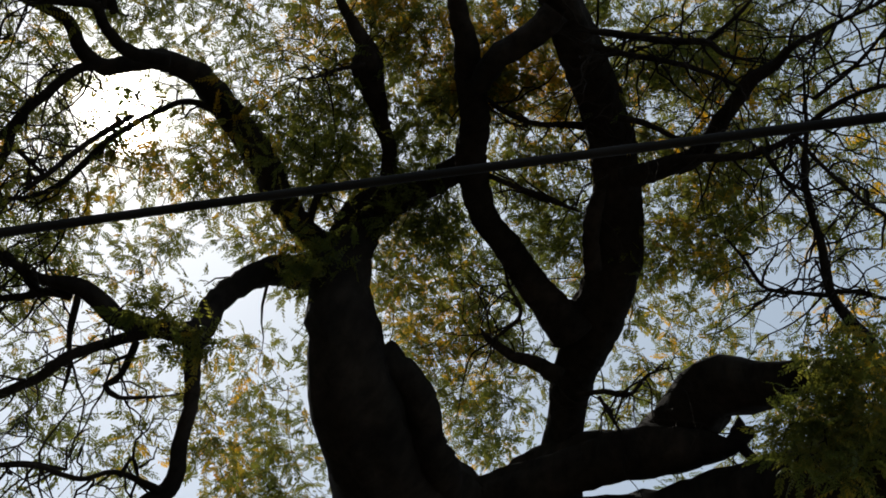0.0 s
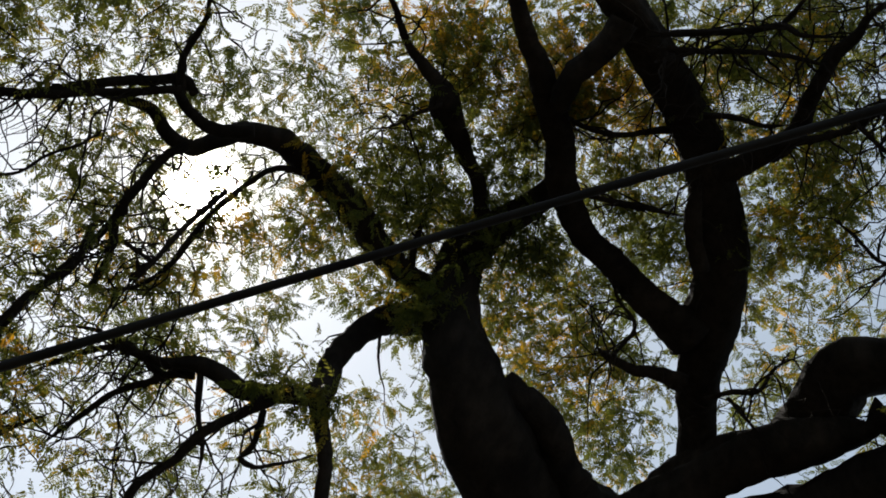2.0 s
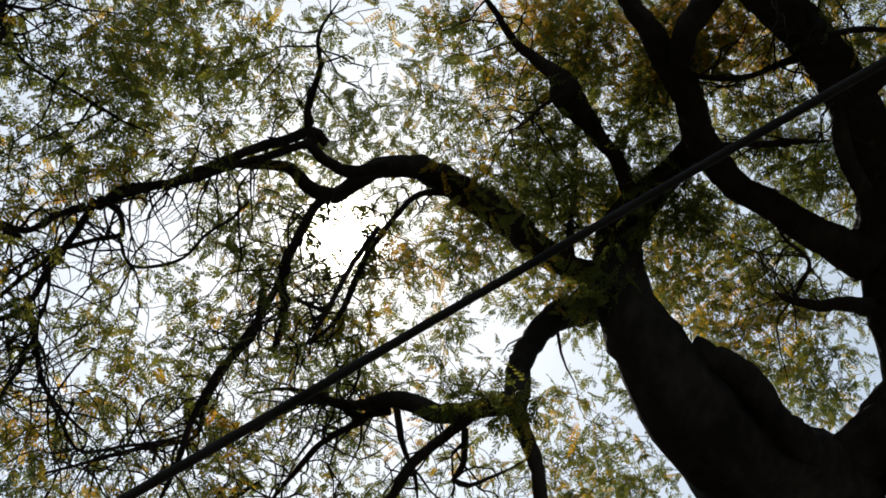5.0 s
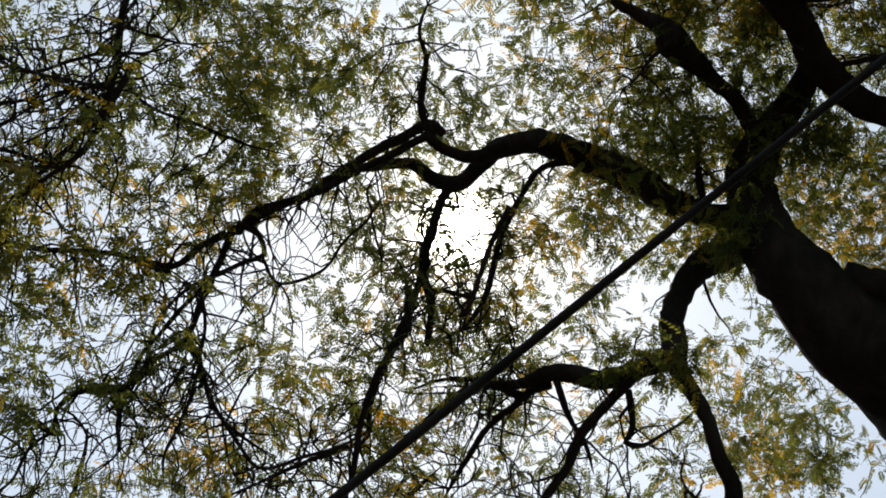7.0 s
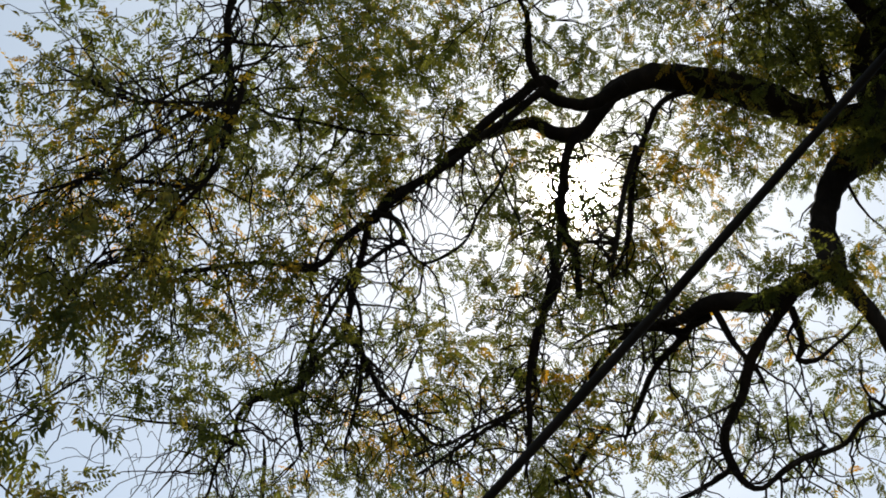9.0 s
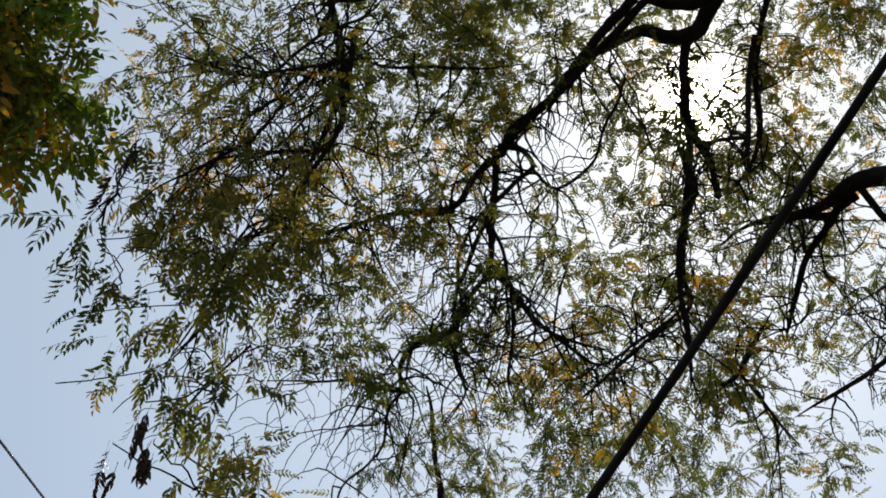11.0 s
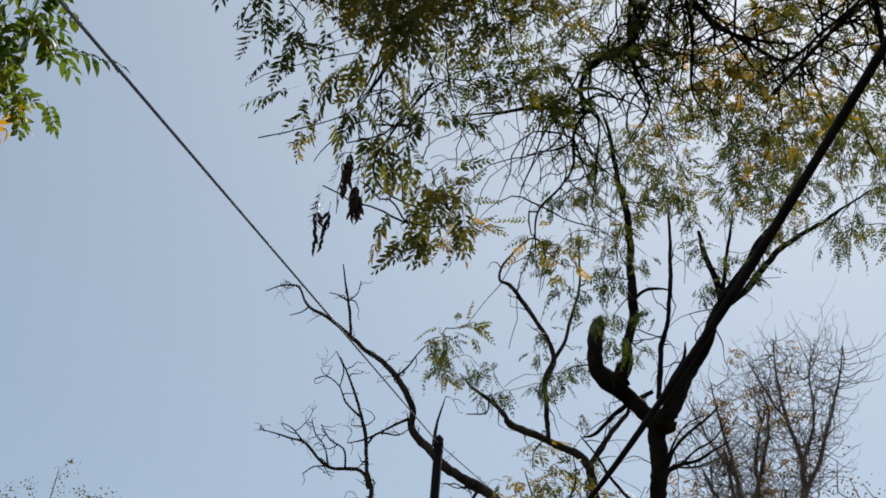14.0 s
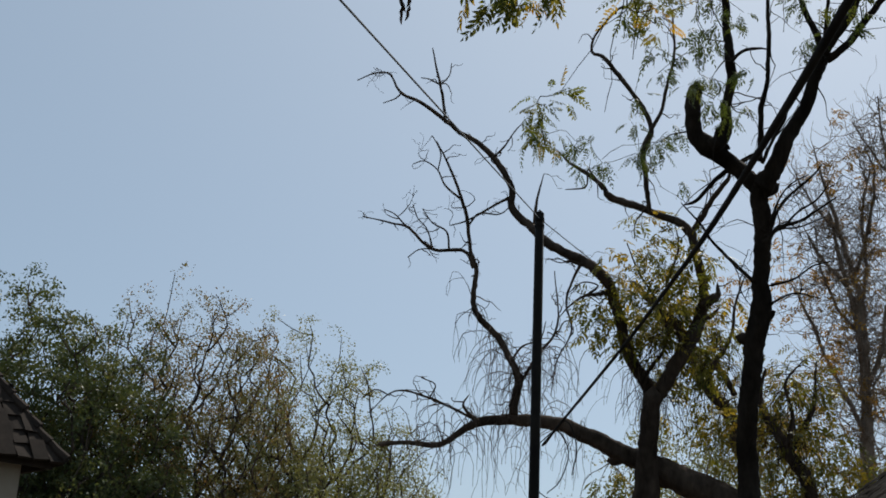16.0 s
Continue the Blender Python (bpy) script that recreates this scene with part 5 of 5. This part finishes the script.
great_crown_k = [(1.15, 3.72, 9.47, 0.60, 30), (0.70, 3.60, 9.52, 0.40, 16), (1.57, 4.21, 9.13, 0.40, 12), (-4.33, 2.95, 5.99, 0.50, 14), (-3.65, 3.93, 6.91, 0.40, 10), (-2.30, 4.87, 7.95, 0.25, 5), (-2.36, 5.25, 7.41, 0.30, 8), (-2.78, 4.75, 7.53, 0.30, 8), (-2.58, 4.62, 8.14, 0.20, 5), (-0.23, 4.86, 8.21, 0.30, 26), (-0.56, 4.13, 9.23, 0.50, 28), (-1.12, 4.20, 9.41, 0.40, 20), (0.01, 4.23, 9.19, 0.40, 16), (-3.77, 3.90, 8.27, 0.50, 22), (-3.94, 3.54, 8.22, 0.40, 14), (-2.90, 4.93, 7.17, 0.35, 8), (-2.42, 5.33, 7.10, 0.30, 8), (-3.06, 4.59, 7.37, 0.30, 6), (0.24, 6.34, 8.84, 0.70, 36), (0.92, 6.45, 8.76, 0.50, 24), (-0.56, 6.32, 7.10, 0.50, 26), (1.39, 4.87, 8.95, 0.50, 16), (0.73, 5.09, 9.29, 0.50, 14), (-0.61, 6.72, 8.30, 0.40, 8), (-4.02, 2.59, 5.13, 0.50, 16), (-4.17, 3.28, 5.33, 0.50, 14), (-4.23, 2.40, 5.74, 0.50, 12)]
great_crown = great_crown_k + great_crown_j + great_crown_a + great_crown_b + great_crown_c + great_crown_d + great_crown_e + great_crown_f + great_crown_g + great_crown_h + great_crown_i
forked_crown_a = [(-5.07, 7.94, 7.20, 0.97, 44), (-6.30, 7.43, 7.34, 0.63, 22), (-6.22, 8.28, 6.66, 0.48, 5), (-7.97, 8.07, 5.90, 0.61, 7), (-4.61, 6.97, 6.98, 0.70, 20), (-5.52, 6.25, 6.20, 0.66, 14), (-4.60, 7.23, 6.68, 0.79, 28), (-8.09, 8.22, 5.96, 0.23, 4), (-8.28, 6.93, 5.94, 0.24, 4), (-6.53, 6.48, 5.73, 0.37, 4), (-6.74, 7.56, 6.08, 0.46, 10), (-8.46, 7.62, 5.83, 0.25, 4)]
forked_crown = forked_crown_a
half_bare_crown_a = [(-8.95, 9.3, 4.75, 0.5, 16), (-8.6, 9.6, 4.4, 0.5, 14), (-8.80, 9.14, 5.17, 0.60, 34), (-9.07, 9.97, 4.58, 0.63, 38), (-9.24, 10.50, 3.69, 0.64, 23), (-8.38, 10.94, 3.53, 0.76, 55), (-9.88, 9.65, 3.08, 0.28, 4), (-8.46, 10.75, 4.06, 0.57, 18), (-9.17, 9.01, 4.66, 0.42, 14)]
half_bare_crown = half_bare_crown_a
bare_crown_a = [(-11.11, 14.89, 6.27, 1.32, 50), (-10.29, 14.96, 7.52, 1.32, 45), (-9.71, 14.80, 8.65, 0.79, 14), (-10.94, 15.36, 5.12, 1.15, 60)]
bare_crown = bare_crown_a
leafy_crown_a = [(-3.76, 1.26, 4.71, 0.44, 35), (-3.62, 0.98, 4.93, 0.51, 42), (-3.70, 1.47, 4.70, 0.23, 4), (-3.94, 1.02, 4.46, 0.34, 19), (-4.24, 1.17, 4.06, 0.10, 4), (-4.42, 1.18, 3.99, 0.19, 4)]
leafy_crown = leafy_crown_a
great_gaps = [(-2.34, 4.60, 7.25, 0.12), (-2.21, 4.30, 6.87, 0.10), (-2.53, 5.01, 7.78, 0.12), (-3.02, 4.36, 7.01, 0.14), (-0.66, 6.70, 7.57, 0.31), (-0.63, 6.41, 7.89, 0.29), (-0.74, 5.75, 6.98, 0.30), (-2.22, 4.80, 7.20, 0.16), (-2.95, 4.47, 6.56, 0.21), (-4.14, 3.77, 4.61, 0.20)]
SPRAYS = spray_set(1, 12, LEAF, 9, 7, 0.155, 0.026, 0.0108)
SPRAYS_NEAR = spray_set(4, 8, LEAF, 5, 7, 0.23, 0.045, 0.014, 0.95)
SPRAYS_FRESH = spray_set(2, 6, LEAF_FRESH, 7, 5, 0.21, 0.056, 0.022)
SPRAYS_YELLOW = spray_set(3, 6, LEAF_YELLOW, 5, 5, 0.24, 0.06, 0.02)
SPRAYS_GREEN = spray_set(5, 8, LEAF_GREEN, 7, 6, 0.18, 0.034, 0.0115, 0.7)
SPRAYS_BROWN = spray_set(9, 6, LEAF_BROWN, 4, 3, 0.17, 0.06, 0.022)
bare_twigs(great_tree, 2200, 0.7, 0.0085, 0.35, 0.006, 0.034, 0.32)
bare_twigs(great_tree, 200, 0.9, 0.0075, 0.5, 0.006, 0.03, 0.3, inside=lambda p: p[:, 0] < -2.3)
bare_twigs(great_tree, 150, 0.7, 0.007, 0.1, 0.008, 0.06, 0.3, inside=lambda p: p[:, 0] > 0.0)
bare_twigs(forked_tree, 150, 0.6, 0.008, 0.2, 0.006, 0.08)
bare_twigs(half_bare_tree, 420, 0.34, 0.008, 0.02, 0.004, 0.05, 0.42)
bare_twigs(half_bare_tree, 1100, 0.8, 0.005, 1.2, 0.012, 0.09, 0.25, inside=lambda p: p[:, 2] < 4.7)
bare_twigs(bare_tree, 3400, 0.8, 0.0075, -0.3, 0.004, 0.09, 0.24)
grow_crown(great_tree, great_crown, LEAF, SPRAYS, near=lambda e: e[2] < 5.7 and e[1] < 3.2, near_max=290, near_sprays=SPRAYS_NEAR, crown_label="olive and yellowing feathery leaves", gaps=great_gaps, fill=1.1, low_fill=0.95)
bare_twigs(great_tree, 120, 0.9, 0.005, 0.9, 0.004, 0.02, 0.2, inside=lambda p: (p[:, 0] < -3.2) & (p[:, 2] < 6.3))
grow_crown(forked_tree, forked_crown, LEAF_GREEN, SPRAYS_GREEN, crown_label="thin olive leaves")
grow_crown(half_bare_tree, half_bare_crown, LEAF_YELLOW, SPRAYS_YELLOW, crown_label="sparse yellow-green leaves")
grow_crown(bare_tree, bare_crown, LEAF_BROWN, SPRAYS_BROWN, twig_r=0.02, crown_label="a few rusty leaves")
grow_crown(leafy_tree, leafy_crown, LEAF_FRESH, SPRAYS_FRESH, crown_label="dense fresh-green leaves")


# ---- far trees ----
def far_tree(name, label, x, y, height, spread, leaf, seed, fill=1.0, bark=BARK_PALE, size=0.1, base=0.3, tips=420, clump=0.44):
    """A tree with a rounded crown: limbs fork again and again towards the twig ends, and each end carries a clump of leaves."""
    tree = Tree(name, label, "tree", bark, seed, "far trees")
    rng = tree.rng
    z0 = height * base * 0.8
    limb(tree, "trunk", [(x, y, -0.1, 0.24), (x + 0.08, y, z0 * 0.5, 0.19), (x, y + 0.05, z0, 0.15)])
    # twig ends fill a dome, more of them towards its skin
    q = rng.normal(0, 1, (tips, 3))
    q[:, 2] = np.abs(q[:, 2]) * 1.1 - 0.35
    q /= np.linalg.norm(q, axis=1)[:, None]
    q *= rng.uniform(0.12, 1.0, (tips, 1)) ** 0.5 * (1 + 0.16 * np.sin(4 * np.arctan2(q[:, 1], q[:, 0]) + seed))[:, None]
    ends = np.array((x, y, height * (base + 0.28))) + q * (spread, spread, height * (0.72 - base))
    root = np.array((x, y + 0.05, z0))
    ends = ends[np.argsort(np.linalg.norm(ends - root, axis=1))]
    pts, up = np.vstack([root, ends]), np.zeros(tips + 1, int)
    far = np.linalg.norm(pts - root, axis=1)
    for i in range(1, tips + 1):
        d = np.linalg.norm(pts[:i] - pts[i], axis=1) + 0.35 * np.maximum(0, pts[:i, 2] - pts[i, 2] + 0.2) * 4 + 0.45 * far[:i]
        up[i] = int(np.argmin(d))
    load = np.ones(tips + 1)
    for i in range(tips, 0, -1):
        load[up[i]] += load[i]
    thick = np.minimum(0.0085 * np.sqrt(load) + 0.003, 0.13)
    tv, tf, k, lv = [], [], 0, []
    for i in range(1, tips + 1):
        a, e = pts[up[i]], pts[i]
        size_i = np.linalg.norm(e - a)
        u = np.linspace(0, 1, 6)[:, None]
        c = a + (e - a) * u + (rng.normal(0, 0.06, 3) + (0, 0, -0.1)) * size_i * u * (1 - u) * 2
        path = np.hstack([c, np.linspace(min(thick[up[i]], thick[i] * 1.5), thick[i] * 0.75, 6)[:, None]])
        v, f, _ = tube(path, 5, rng)
        if load[i] > 30:
            part("bough", quads_mesh("bough", v, f, bark), tree.root)
        else:
            tv.append(v)
            tf.append(f + k)
            k += len(v)
        if load[i] < 6:
            for g in range(3):
                n = int(34 * fill * rng.uniform(0.3, 1.7))
                o = rng.normal(0, 1, (n, 3))
                o *= (rng.uniform(0, 1, (n, 1)) ** 0.4) * clump * 0.5 / (np.linalg.norm(o, axis=1)[:, None] + 1e-9)
                lv.append(a + (e - a) * rng.uniform(0.7, 1.05, (n, 1)) + rng.normal(0, clump * 0.5, 3) * (1, 1, 0.7) + o * (1.1, 1.1, 0.7))
    c = np.vstack(lv)
    n = len(c)
    d = rng.normal(0, 1, (n, 3)) + (0, 0, -0.5)
    d /= np.linalg.norm(d, axis=1)[:, None]
    e = np.cross(d, rng.normal(0, 1, (n, 3)))
    e /= np.linalg.norm(e, axis=1)[:, None]
    s = size * rng.uniform(0.6, 1.3, (n, 1))
    v = np.stack([c - d * s * 0.5, c + e * s * 0.28, c + d * s * 0.5, c - e * s * 0.28], 1).reshape(-1, 3)
    part("twig", quads_mesh("twig", np.vstack(tv), np.vstack(tf), bark), tree.root, kind="stuff")
    part("crown", quads_mesh("crown", v, np.arange(4 * n).reshape(n, 4), leaf), tree.root, kind="stuff")


far_tree("far_tree", "distant dense deep-green tree behind the house", -28.0, 8.4, 8.9, 3.3, LEAF_FAR, 31, 1.3, BARK_GREY, 0.085, 0.12, 900)
far_tree("far_tree", "distant green tree with small dark leaves", -27.0, 10.6, 8.5, 2.4, LEAF_FAR, 32, 1.1, BARK_GREY, 0.08, 0.15, 600)
far_tree("far_tree", "distant tree with thin rusty-brown leaves", -27.5, 13.2, 9.6, 3.2, LEAF_RUST, 33, 0.75, BARK_GREY, 0.066, 0.2, 900)
far_tree("far_tree", "distant pale green tree with airy crown", -26.5, 15.6, 8.7, 3.0, LEAF_PALE, 34, 0.9, BARK_GREY, 0.062, 0.15, 800)
far_tree("far_tree", "low pale green tree with airy crown", -26.6, 17.8, 6.6, 2.5, LEAF_PALE, 35, 1.2, BARK_GREY, 0.062, 0.1, 600)
far_tree("far_tree", "low deep-green tree with dense crown", -25.5, 10.6, 5.3, 2.6, LEAF_FAR, 36, 0.5, BARK_GREY, 0.08, 0.08, 500)
far_tree("far_tree", "low pale tree with dense crown", -25.0, 14.4, 5.2, 2.8, LEAF_PALE, 39, 0.8, BARK_GREY, 0.064, 0.08, 600)
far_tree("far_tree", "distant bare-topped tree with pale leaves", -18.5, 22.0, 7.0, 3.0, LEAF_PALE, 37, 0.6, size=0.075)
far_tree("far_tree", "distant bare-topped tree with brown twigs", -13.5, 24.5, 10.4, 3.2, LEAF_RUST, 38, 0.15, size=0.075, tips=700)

# ---- pole and overhead cable ----
POLE = Vector((-8.15, 6.91, 0))


def pole():
    root = tagged(new("utility_pole"), "slender dark iron utility pole carrying one cable", "utility pole")
    rng = np.random.default_rng(5)
    v, f, ends = tube(np.array([(POLE.x - 0.02, POLE.y, -0.3, 0.048), (POLE.x - 0.01, POLE.y, 2.5, 0.045), (POLE.x, POLE.y, 4.98, 0.04)]), 16, rng)
    part("shaft", mesh_from("shaft", v.tolist(), f.tolist() + [tuple(dict.fromkeys(e)) for e in ends], IRON, True), root)
    for z in (4.9, 4.84):
        v, f, ends = tube(np.array([(POLE.x, POLE.y, z, 0.044), (POLE.x, POLE.y, z + 0.03, 0.044)]), 16, rng)
        part("collar", mesh_from("collar", v.tolist(), f.tolist() + [tuple(dict.fromkeys(e)) for e in ends], IRON), root)


def cable(name, label, a, b, sag, radius):
    a, b = np.array(a), np.array(b)
    u = np.linspace(0, 1, 60)[:, None]
    c = a + (b - a) * u - np.array((0, 0, 1)) * 4 * sag * u * (1 - u)
    v, f, ends = tube(np.hstack([c, np.full((60, 1), radius)]), 8, np.random.default_rng(6))
    ob = new(name, mesh_from(name, v.tolist(), f.tolist() + [tuple(dict.fromkeys(e)) for e in ends], GREY_SHEATH, True))
    return tagged(ob, label, "cable")


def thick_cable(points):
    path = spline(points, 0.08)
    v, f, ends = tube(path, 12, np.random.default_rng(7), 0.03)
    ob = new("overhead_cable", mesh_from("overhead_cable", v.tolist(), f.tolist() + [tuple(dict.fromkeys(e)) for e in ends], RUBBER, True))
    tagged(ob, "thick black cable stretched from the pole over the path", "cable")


def loose_wire(points):
    v, f, ends = tube(spline(points, 0.05), 6, np.random.default_rng(8))
    ob = new("loose_wire", mesh_from("loose_wire", v.tolist(), f.tolist() + [tuple(dict.fromkeys(e)) for e in ends], RUBBER, True))
    tagged(ob, "thin dark loose wire dangling beside the pole", "wire", "loose wires")


def dry_cluster(tree, place, size):
    """A hanging bunch of withered brown leaves on a thin twig."""
    rng = tree.rng
    wood = np.vstack(tree.nodes)[:, :3]
    top = np.array(place) + (0, 0, size * 0.55)
    near = wood[np.argmin(np.sum((wood - top) ** 2, axis=1))]
    c = np.linspace(near, top, 7) + rng.normal(0, 0.012, (7, 3))
    v, f, _ = tube(np.hstack([c, np.linspace(0.005, 0.003, 7)[:, None]]), 5, rng)
    part("dry_twig", quads_mesh("dry_twig", v, f, tree.bark), tree.root)
    for i in range(4):
        v, f = compound_leaf(rng, 5, size * rng.uniform(0.7, 1.1), 0.045, 0.014, 0.05, 24)
        m = turn(rng.uniform(0, 6.283), radians(86) + rng.normal(0, 0.06), rng.uniform(0, 6.283))
        part("dry_leaf", quads_mesh("dry_leaf", v @ m.T + top + rng.normal(0, 0.012, 3) - (0, 0, size * 0.16 * (i % 3)), f, LEAF_DRY), tree.root, "withered dark brown leaf")


pole()
cable("overhead_cable", "dark overhead cable running up from the pole", (-8.15, 6.91, 4.93), (-0.09, -2.53, 2.14), 0.00, 0.005)
cable("overhead_cable", "thin overhead cable beyond the pole", (-8.15, 6.91, 4.93), (-13.81, 15.41, 6.62), 0.02, 0.005)
loose_wire([(-8.41, 7.19, 2.97, 0.005), (-8.29, 7.28, 3.08, 0.005), (-8.24, 7.38, 2.90, 0.005), (-8.32, 7.36, 2.66, 0.005), (-8.41, 7.29, 2.55, 0.005)])
loose_wire([(-8.43, 7.18, 2.94, 0.005), (-8.49, 7.16, 2.75, 0.005), (-8.45, 7.24, 2.55, 0.005), (-8.39, 7.32, 2.50, 0.005)])
loose_wire([(-8.38, 7.23, 2.96, 0.005), (-8.23, 7.33, 3.17, 0.005), (-8.19, 7.43, 2.95, 0.005), (-8.25, 7.43, 2.71, 0.005)])
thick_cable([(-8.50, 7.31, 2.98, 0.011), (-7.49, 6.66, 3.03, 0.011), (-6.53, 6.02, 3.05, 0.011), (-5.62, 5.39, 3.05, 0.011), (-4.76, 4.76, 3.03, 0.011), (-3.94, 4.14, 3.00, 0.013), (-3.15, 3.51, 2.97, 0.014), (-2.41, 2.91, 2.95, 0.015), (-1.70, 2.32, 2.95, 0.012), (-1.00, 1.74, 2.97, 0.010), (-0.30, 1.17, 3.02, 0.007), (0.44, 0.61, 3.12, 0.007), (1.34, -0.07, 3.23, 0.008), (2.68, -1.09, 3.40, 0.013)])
dry_cluster(great_tree, (-3.57, 1.81, 4.65), 0.19)
dry_cluster(great_tree, (-3.68, 1.84, 4.52), 0.25)
dry_cluster(great_tree, (-3.97, 2.40, 3.64), 0.22)
dry_cluster(great_tree, (-3.84, 2.41, 3.80), 0.22)
dry_cluster(great_tree, (-3.86, 2.50, 3.69), 0.16)


# ---- house ----
def house():
    """A low house with a steep hipped roof of clay tiles; only a corner of its eaves shows."""
    root = tagged(new("house"), "low plastered house with a steep weathered tile roof", "house")
    u, w = Vector((0.135, -0.991, 0)), Vector((-0.991, -0.135, 0))
    o = Vector((-13.49, 4.85, 0))

    def at(a, b, z):
        return o + u * a + w * b + Vector((0, 0, z))

    def box(name, a0, a1, b0, b1, z0, z1, mat):
        v = [at(a, b, z) for z in (z0, z1) for a, b in ((a0, b0), (a1, b0), (a1, b1), (a0, b1))]
        f = [(0, 3, 2, 1), (4, 5, 6, 7), (0, 1, 5, 4), (1, 2, 6, 5), (2, 3, 7, 6), (3, 0, 4, 7)]
        return part(name, mesh_from(name, v, f, mat), root)

    box("wall", 0.3, 8.5, 0.3, 0.54, -0.1, 2.95, PLASTER)
    box("wall", 0.3, 8.5, 3.31, 3.55, -0.1, 2.95, PLASTER)
    box("wall", 0.3, 0.54, 0.54, 3.31, -0.1, 2.95, PLASTER)
    box("wall", 8.26, 8.5, 0.54, 3.31, -0.1, 2.95, PLASTER)
    box("eave_board", 0.06, 8.9, 0.06, 0.1, 2.92, 3.0, TILE)
    box("eave_board", 0.06, 0.1, 0.1, 3.9, 2.92, 3.0, TILE)
    p = 1.45
    v = [at(0, 0, 3.0), at(9, 0, 3.0), at(9, 4, 3.0), at(0, 4, 3.0), at(2, 2, 3 + 2 * p), at(7, 2, 3 + 2 * p)]
    roof = part("roof", mesh_from("roof", v, [(0, 1, 5, 4), (1, 2, 5), (2, 3, 4, 5), (3, 0, 4), (0, 3, 2, 1)], TILE), root)
    rag = random.Random(6)
    for a, c, count in ((at(-0.02, -0.02, 3.0), v[4], 17), (v[4], v[5], 22)):
        for k in range(count):
            m0, m1 = a.lerp(c, k / count), a.lerp(c, (k + 1.35) / count)
            off = Vector([rag.uniform(-0.02, 0.02) for q in range(3)])
            tv, tf, te = tube(np.array([(*(m0 + off + Vector((0, 0, 0.02))), 0.07), (*(m0.lerp(m1, 0.5) + off), 0.06), (*(m1 + off), 0.045)]), 8, np.random.default_rng(k))
            part("ridge_tile", mesh_from("ridge_tile", tv.tolist(), tf.tolist() + [tuple(dict.fromkeys(e)) for e in te], TILE), roof)
    # courses of tiles on the two slopes that face the path
    n = Vector((0, 0, 1))
    bm = bmesh.new()
    q = [(-0.088, 0, 0), (0.088, 0, 0), (0.085, 0.26, 0), (-0.085, 0.26, 0)]
    lo = [bm.verts.new((x, y, 0.0)) for x, y, z in q]
    hi = [bm.verts.new((x, y, 0.035 if y == 0 else 0.015)) for x, y, z in q]
    bm.faces.new(lo[::-1])
    bm.faces.new(hi)
    for i in range(4):
        bm.faces.new((lo[i], lo[(i + 1) % 4], hi[(i + 1) % 4], hi[i]))
    tile = bpy.data.meshes.new("tile")
    bm.to_mesh(tile)
    tile.materials.append(TILE)
    rng = random.Random(4)
    slope = math.hypot(1, p)
    for along, inward, length in ((u, w, 9.0), (w, u, 4.0)):
        side = along.normalized()
        up = (inward + n * p).normalized()
        nor = side.cross(up)
        if nor.z < 0:
            nor = -nor
        for row in range(11):
            h = row * 0.19
            run = h / slope
            a = run + 0.09 + 0.09 * (row % 2)
            while a < min(length - run, 2.4):
                c = o + n * 3.0 + side * (a + rng.uniform(-0.015, 0.015)) + up * (h - 0.05) + nor * (0.012 + rng.uniform(0, 0.012))
                ob = part("tile", tile, roof)
                m = Matrix((side, up, nor)).transposed().to_4x4()
                ob.matrix_basis = Matrix.Translation(c) @ m @ pose(0, 0, 0, rng.uniform(-5, 9), rng.uniform(-6, 6), rng.uniform(-9, 9))
                a += 0.182


house()


# ---- hut ----
def hut(x, y):
    """A round hut under a cone of thatch, tree shade put into its colour; only its edge shows."""
    root = tagged(new("hut"), "small round hut with a thatched roof coloured as in tree shade", "hut")
    rng = np.random.default_rng(9)
    v, f, ends = tube(np.array([(x, y, -0.1, 1.7), (x, y, 1.0, 1.7), (x, y, 2.2, 1.7)]), 40, rng)
    part("wall", mesh_from("wall", v.tolist(), f.tolist(), PLASTER), root)
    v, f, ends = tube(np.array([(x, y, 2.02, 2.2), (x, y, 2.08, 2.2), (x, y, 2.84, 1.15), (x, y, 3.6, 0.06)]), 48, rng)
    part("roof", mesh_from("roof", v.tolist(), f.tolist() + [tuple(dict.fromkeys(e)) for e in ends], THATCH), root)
    vs, fs, k = [], [], 0
    for i in range(2600):
        a, s = rng.uniform(0, 6.283), math.sqrt(rng.uniform(0.01, 1))
        p = np.array((x + math.cos(a) * s * 2.2, y + math.sin(a) * s * 2.2, 3.62 - 1.55 * s + rng.uniform(0, 0.05)))
        d = np.array((math.cos(a) * 0.9, math.sin(a) * 0.9, -0.62)) * rng.uniform(0.12, 0.3) + rng.normal(0, 0.02, 3)
        w = np.array((-math.sin(a), math.cos(a), 0)) * rng.uniform(0.006, 0.014)
        vs += [p - w, p + w, p + d + w * 0.5, p + d - w * 0.5, p + d * 0.5 + (0, 0, 0.012)]
        fs += [(k, k + 1, k + 4), (k + 1, k + 2, k + 4), (k + 2, k + 3, k + 4), (k + 3, k, k + 4)]
        k += 5
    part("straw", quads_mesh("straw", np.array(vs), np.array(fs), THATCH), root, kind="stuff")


hut(-3.8, 8.48)
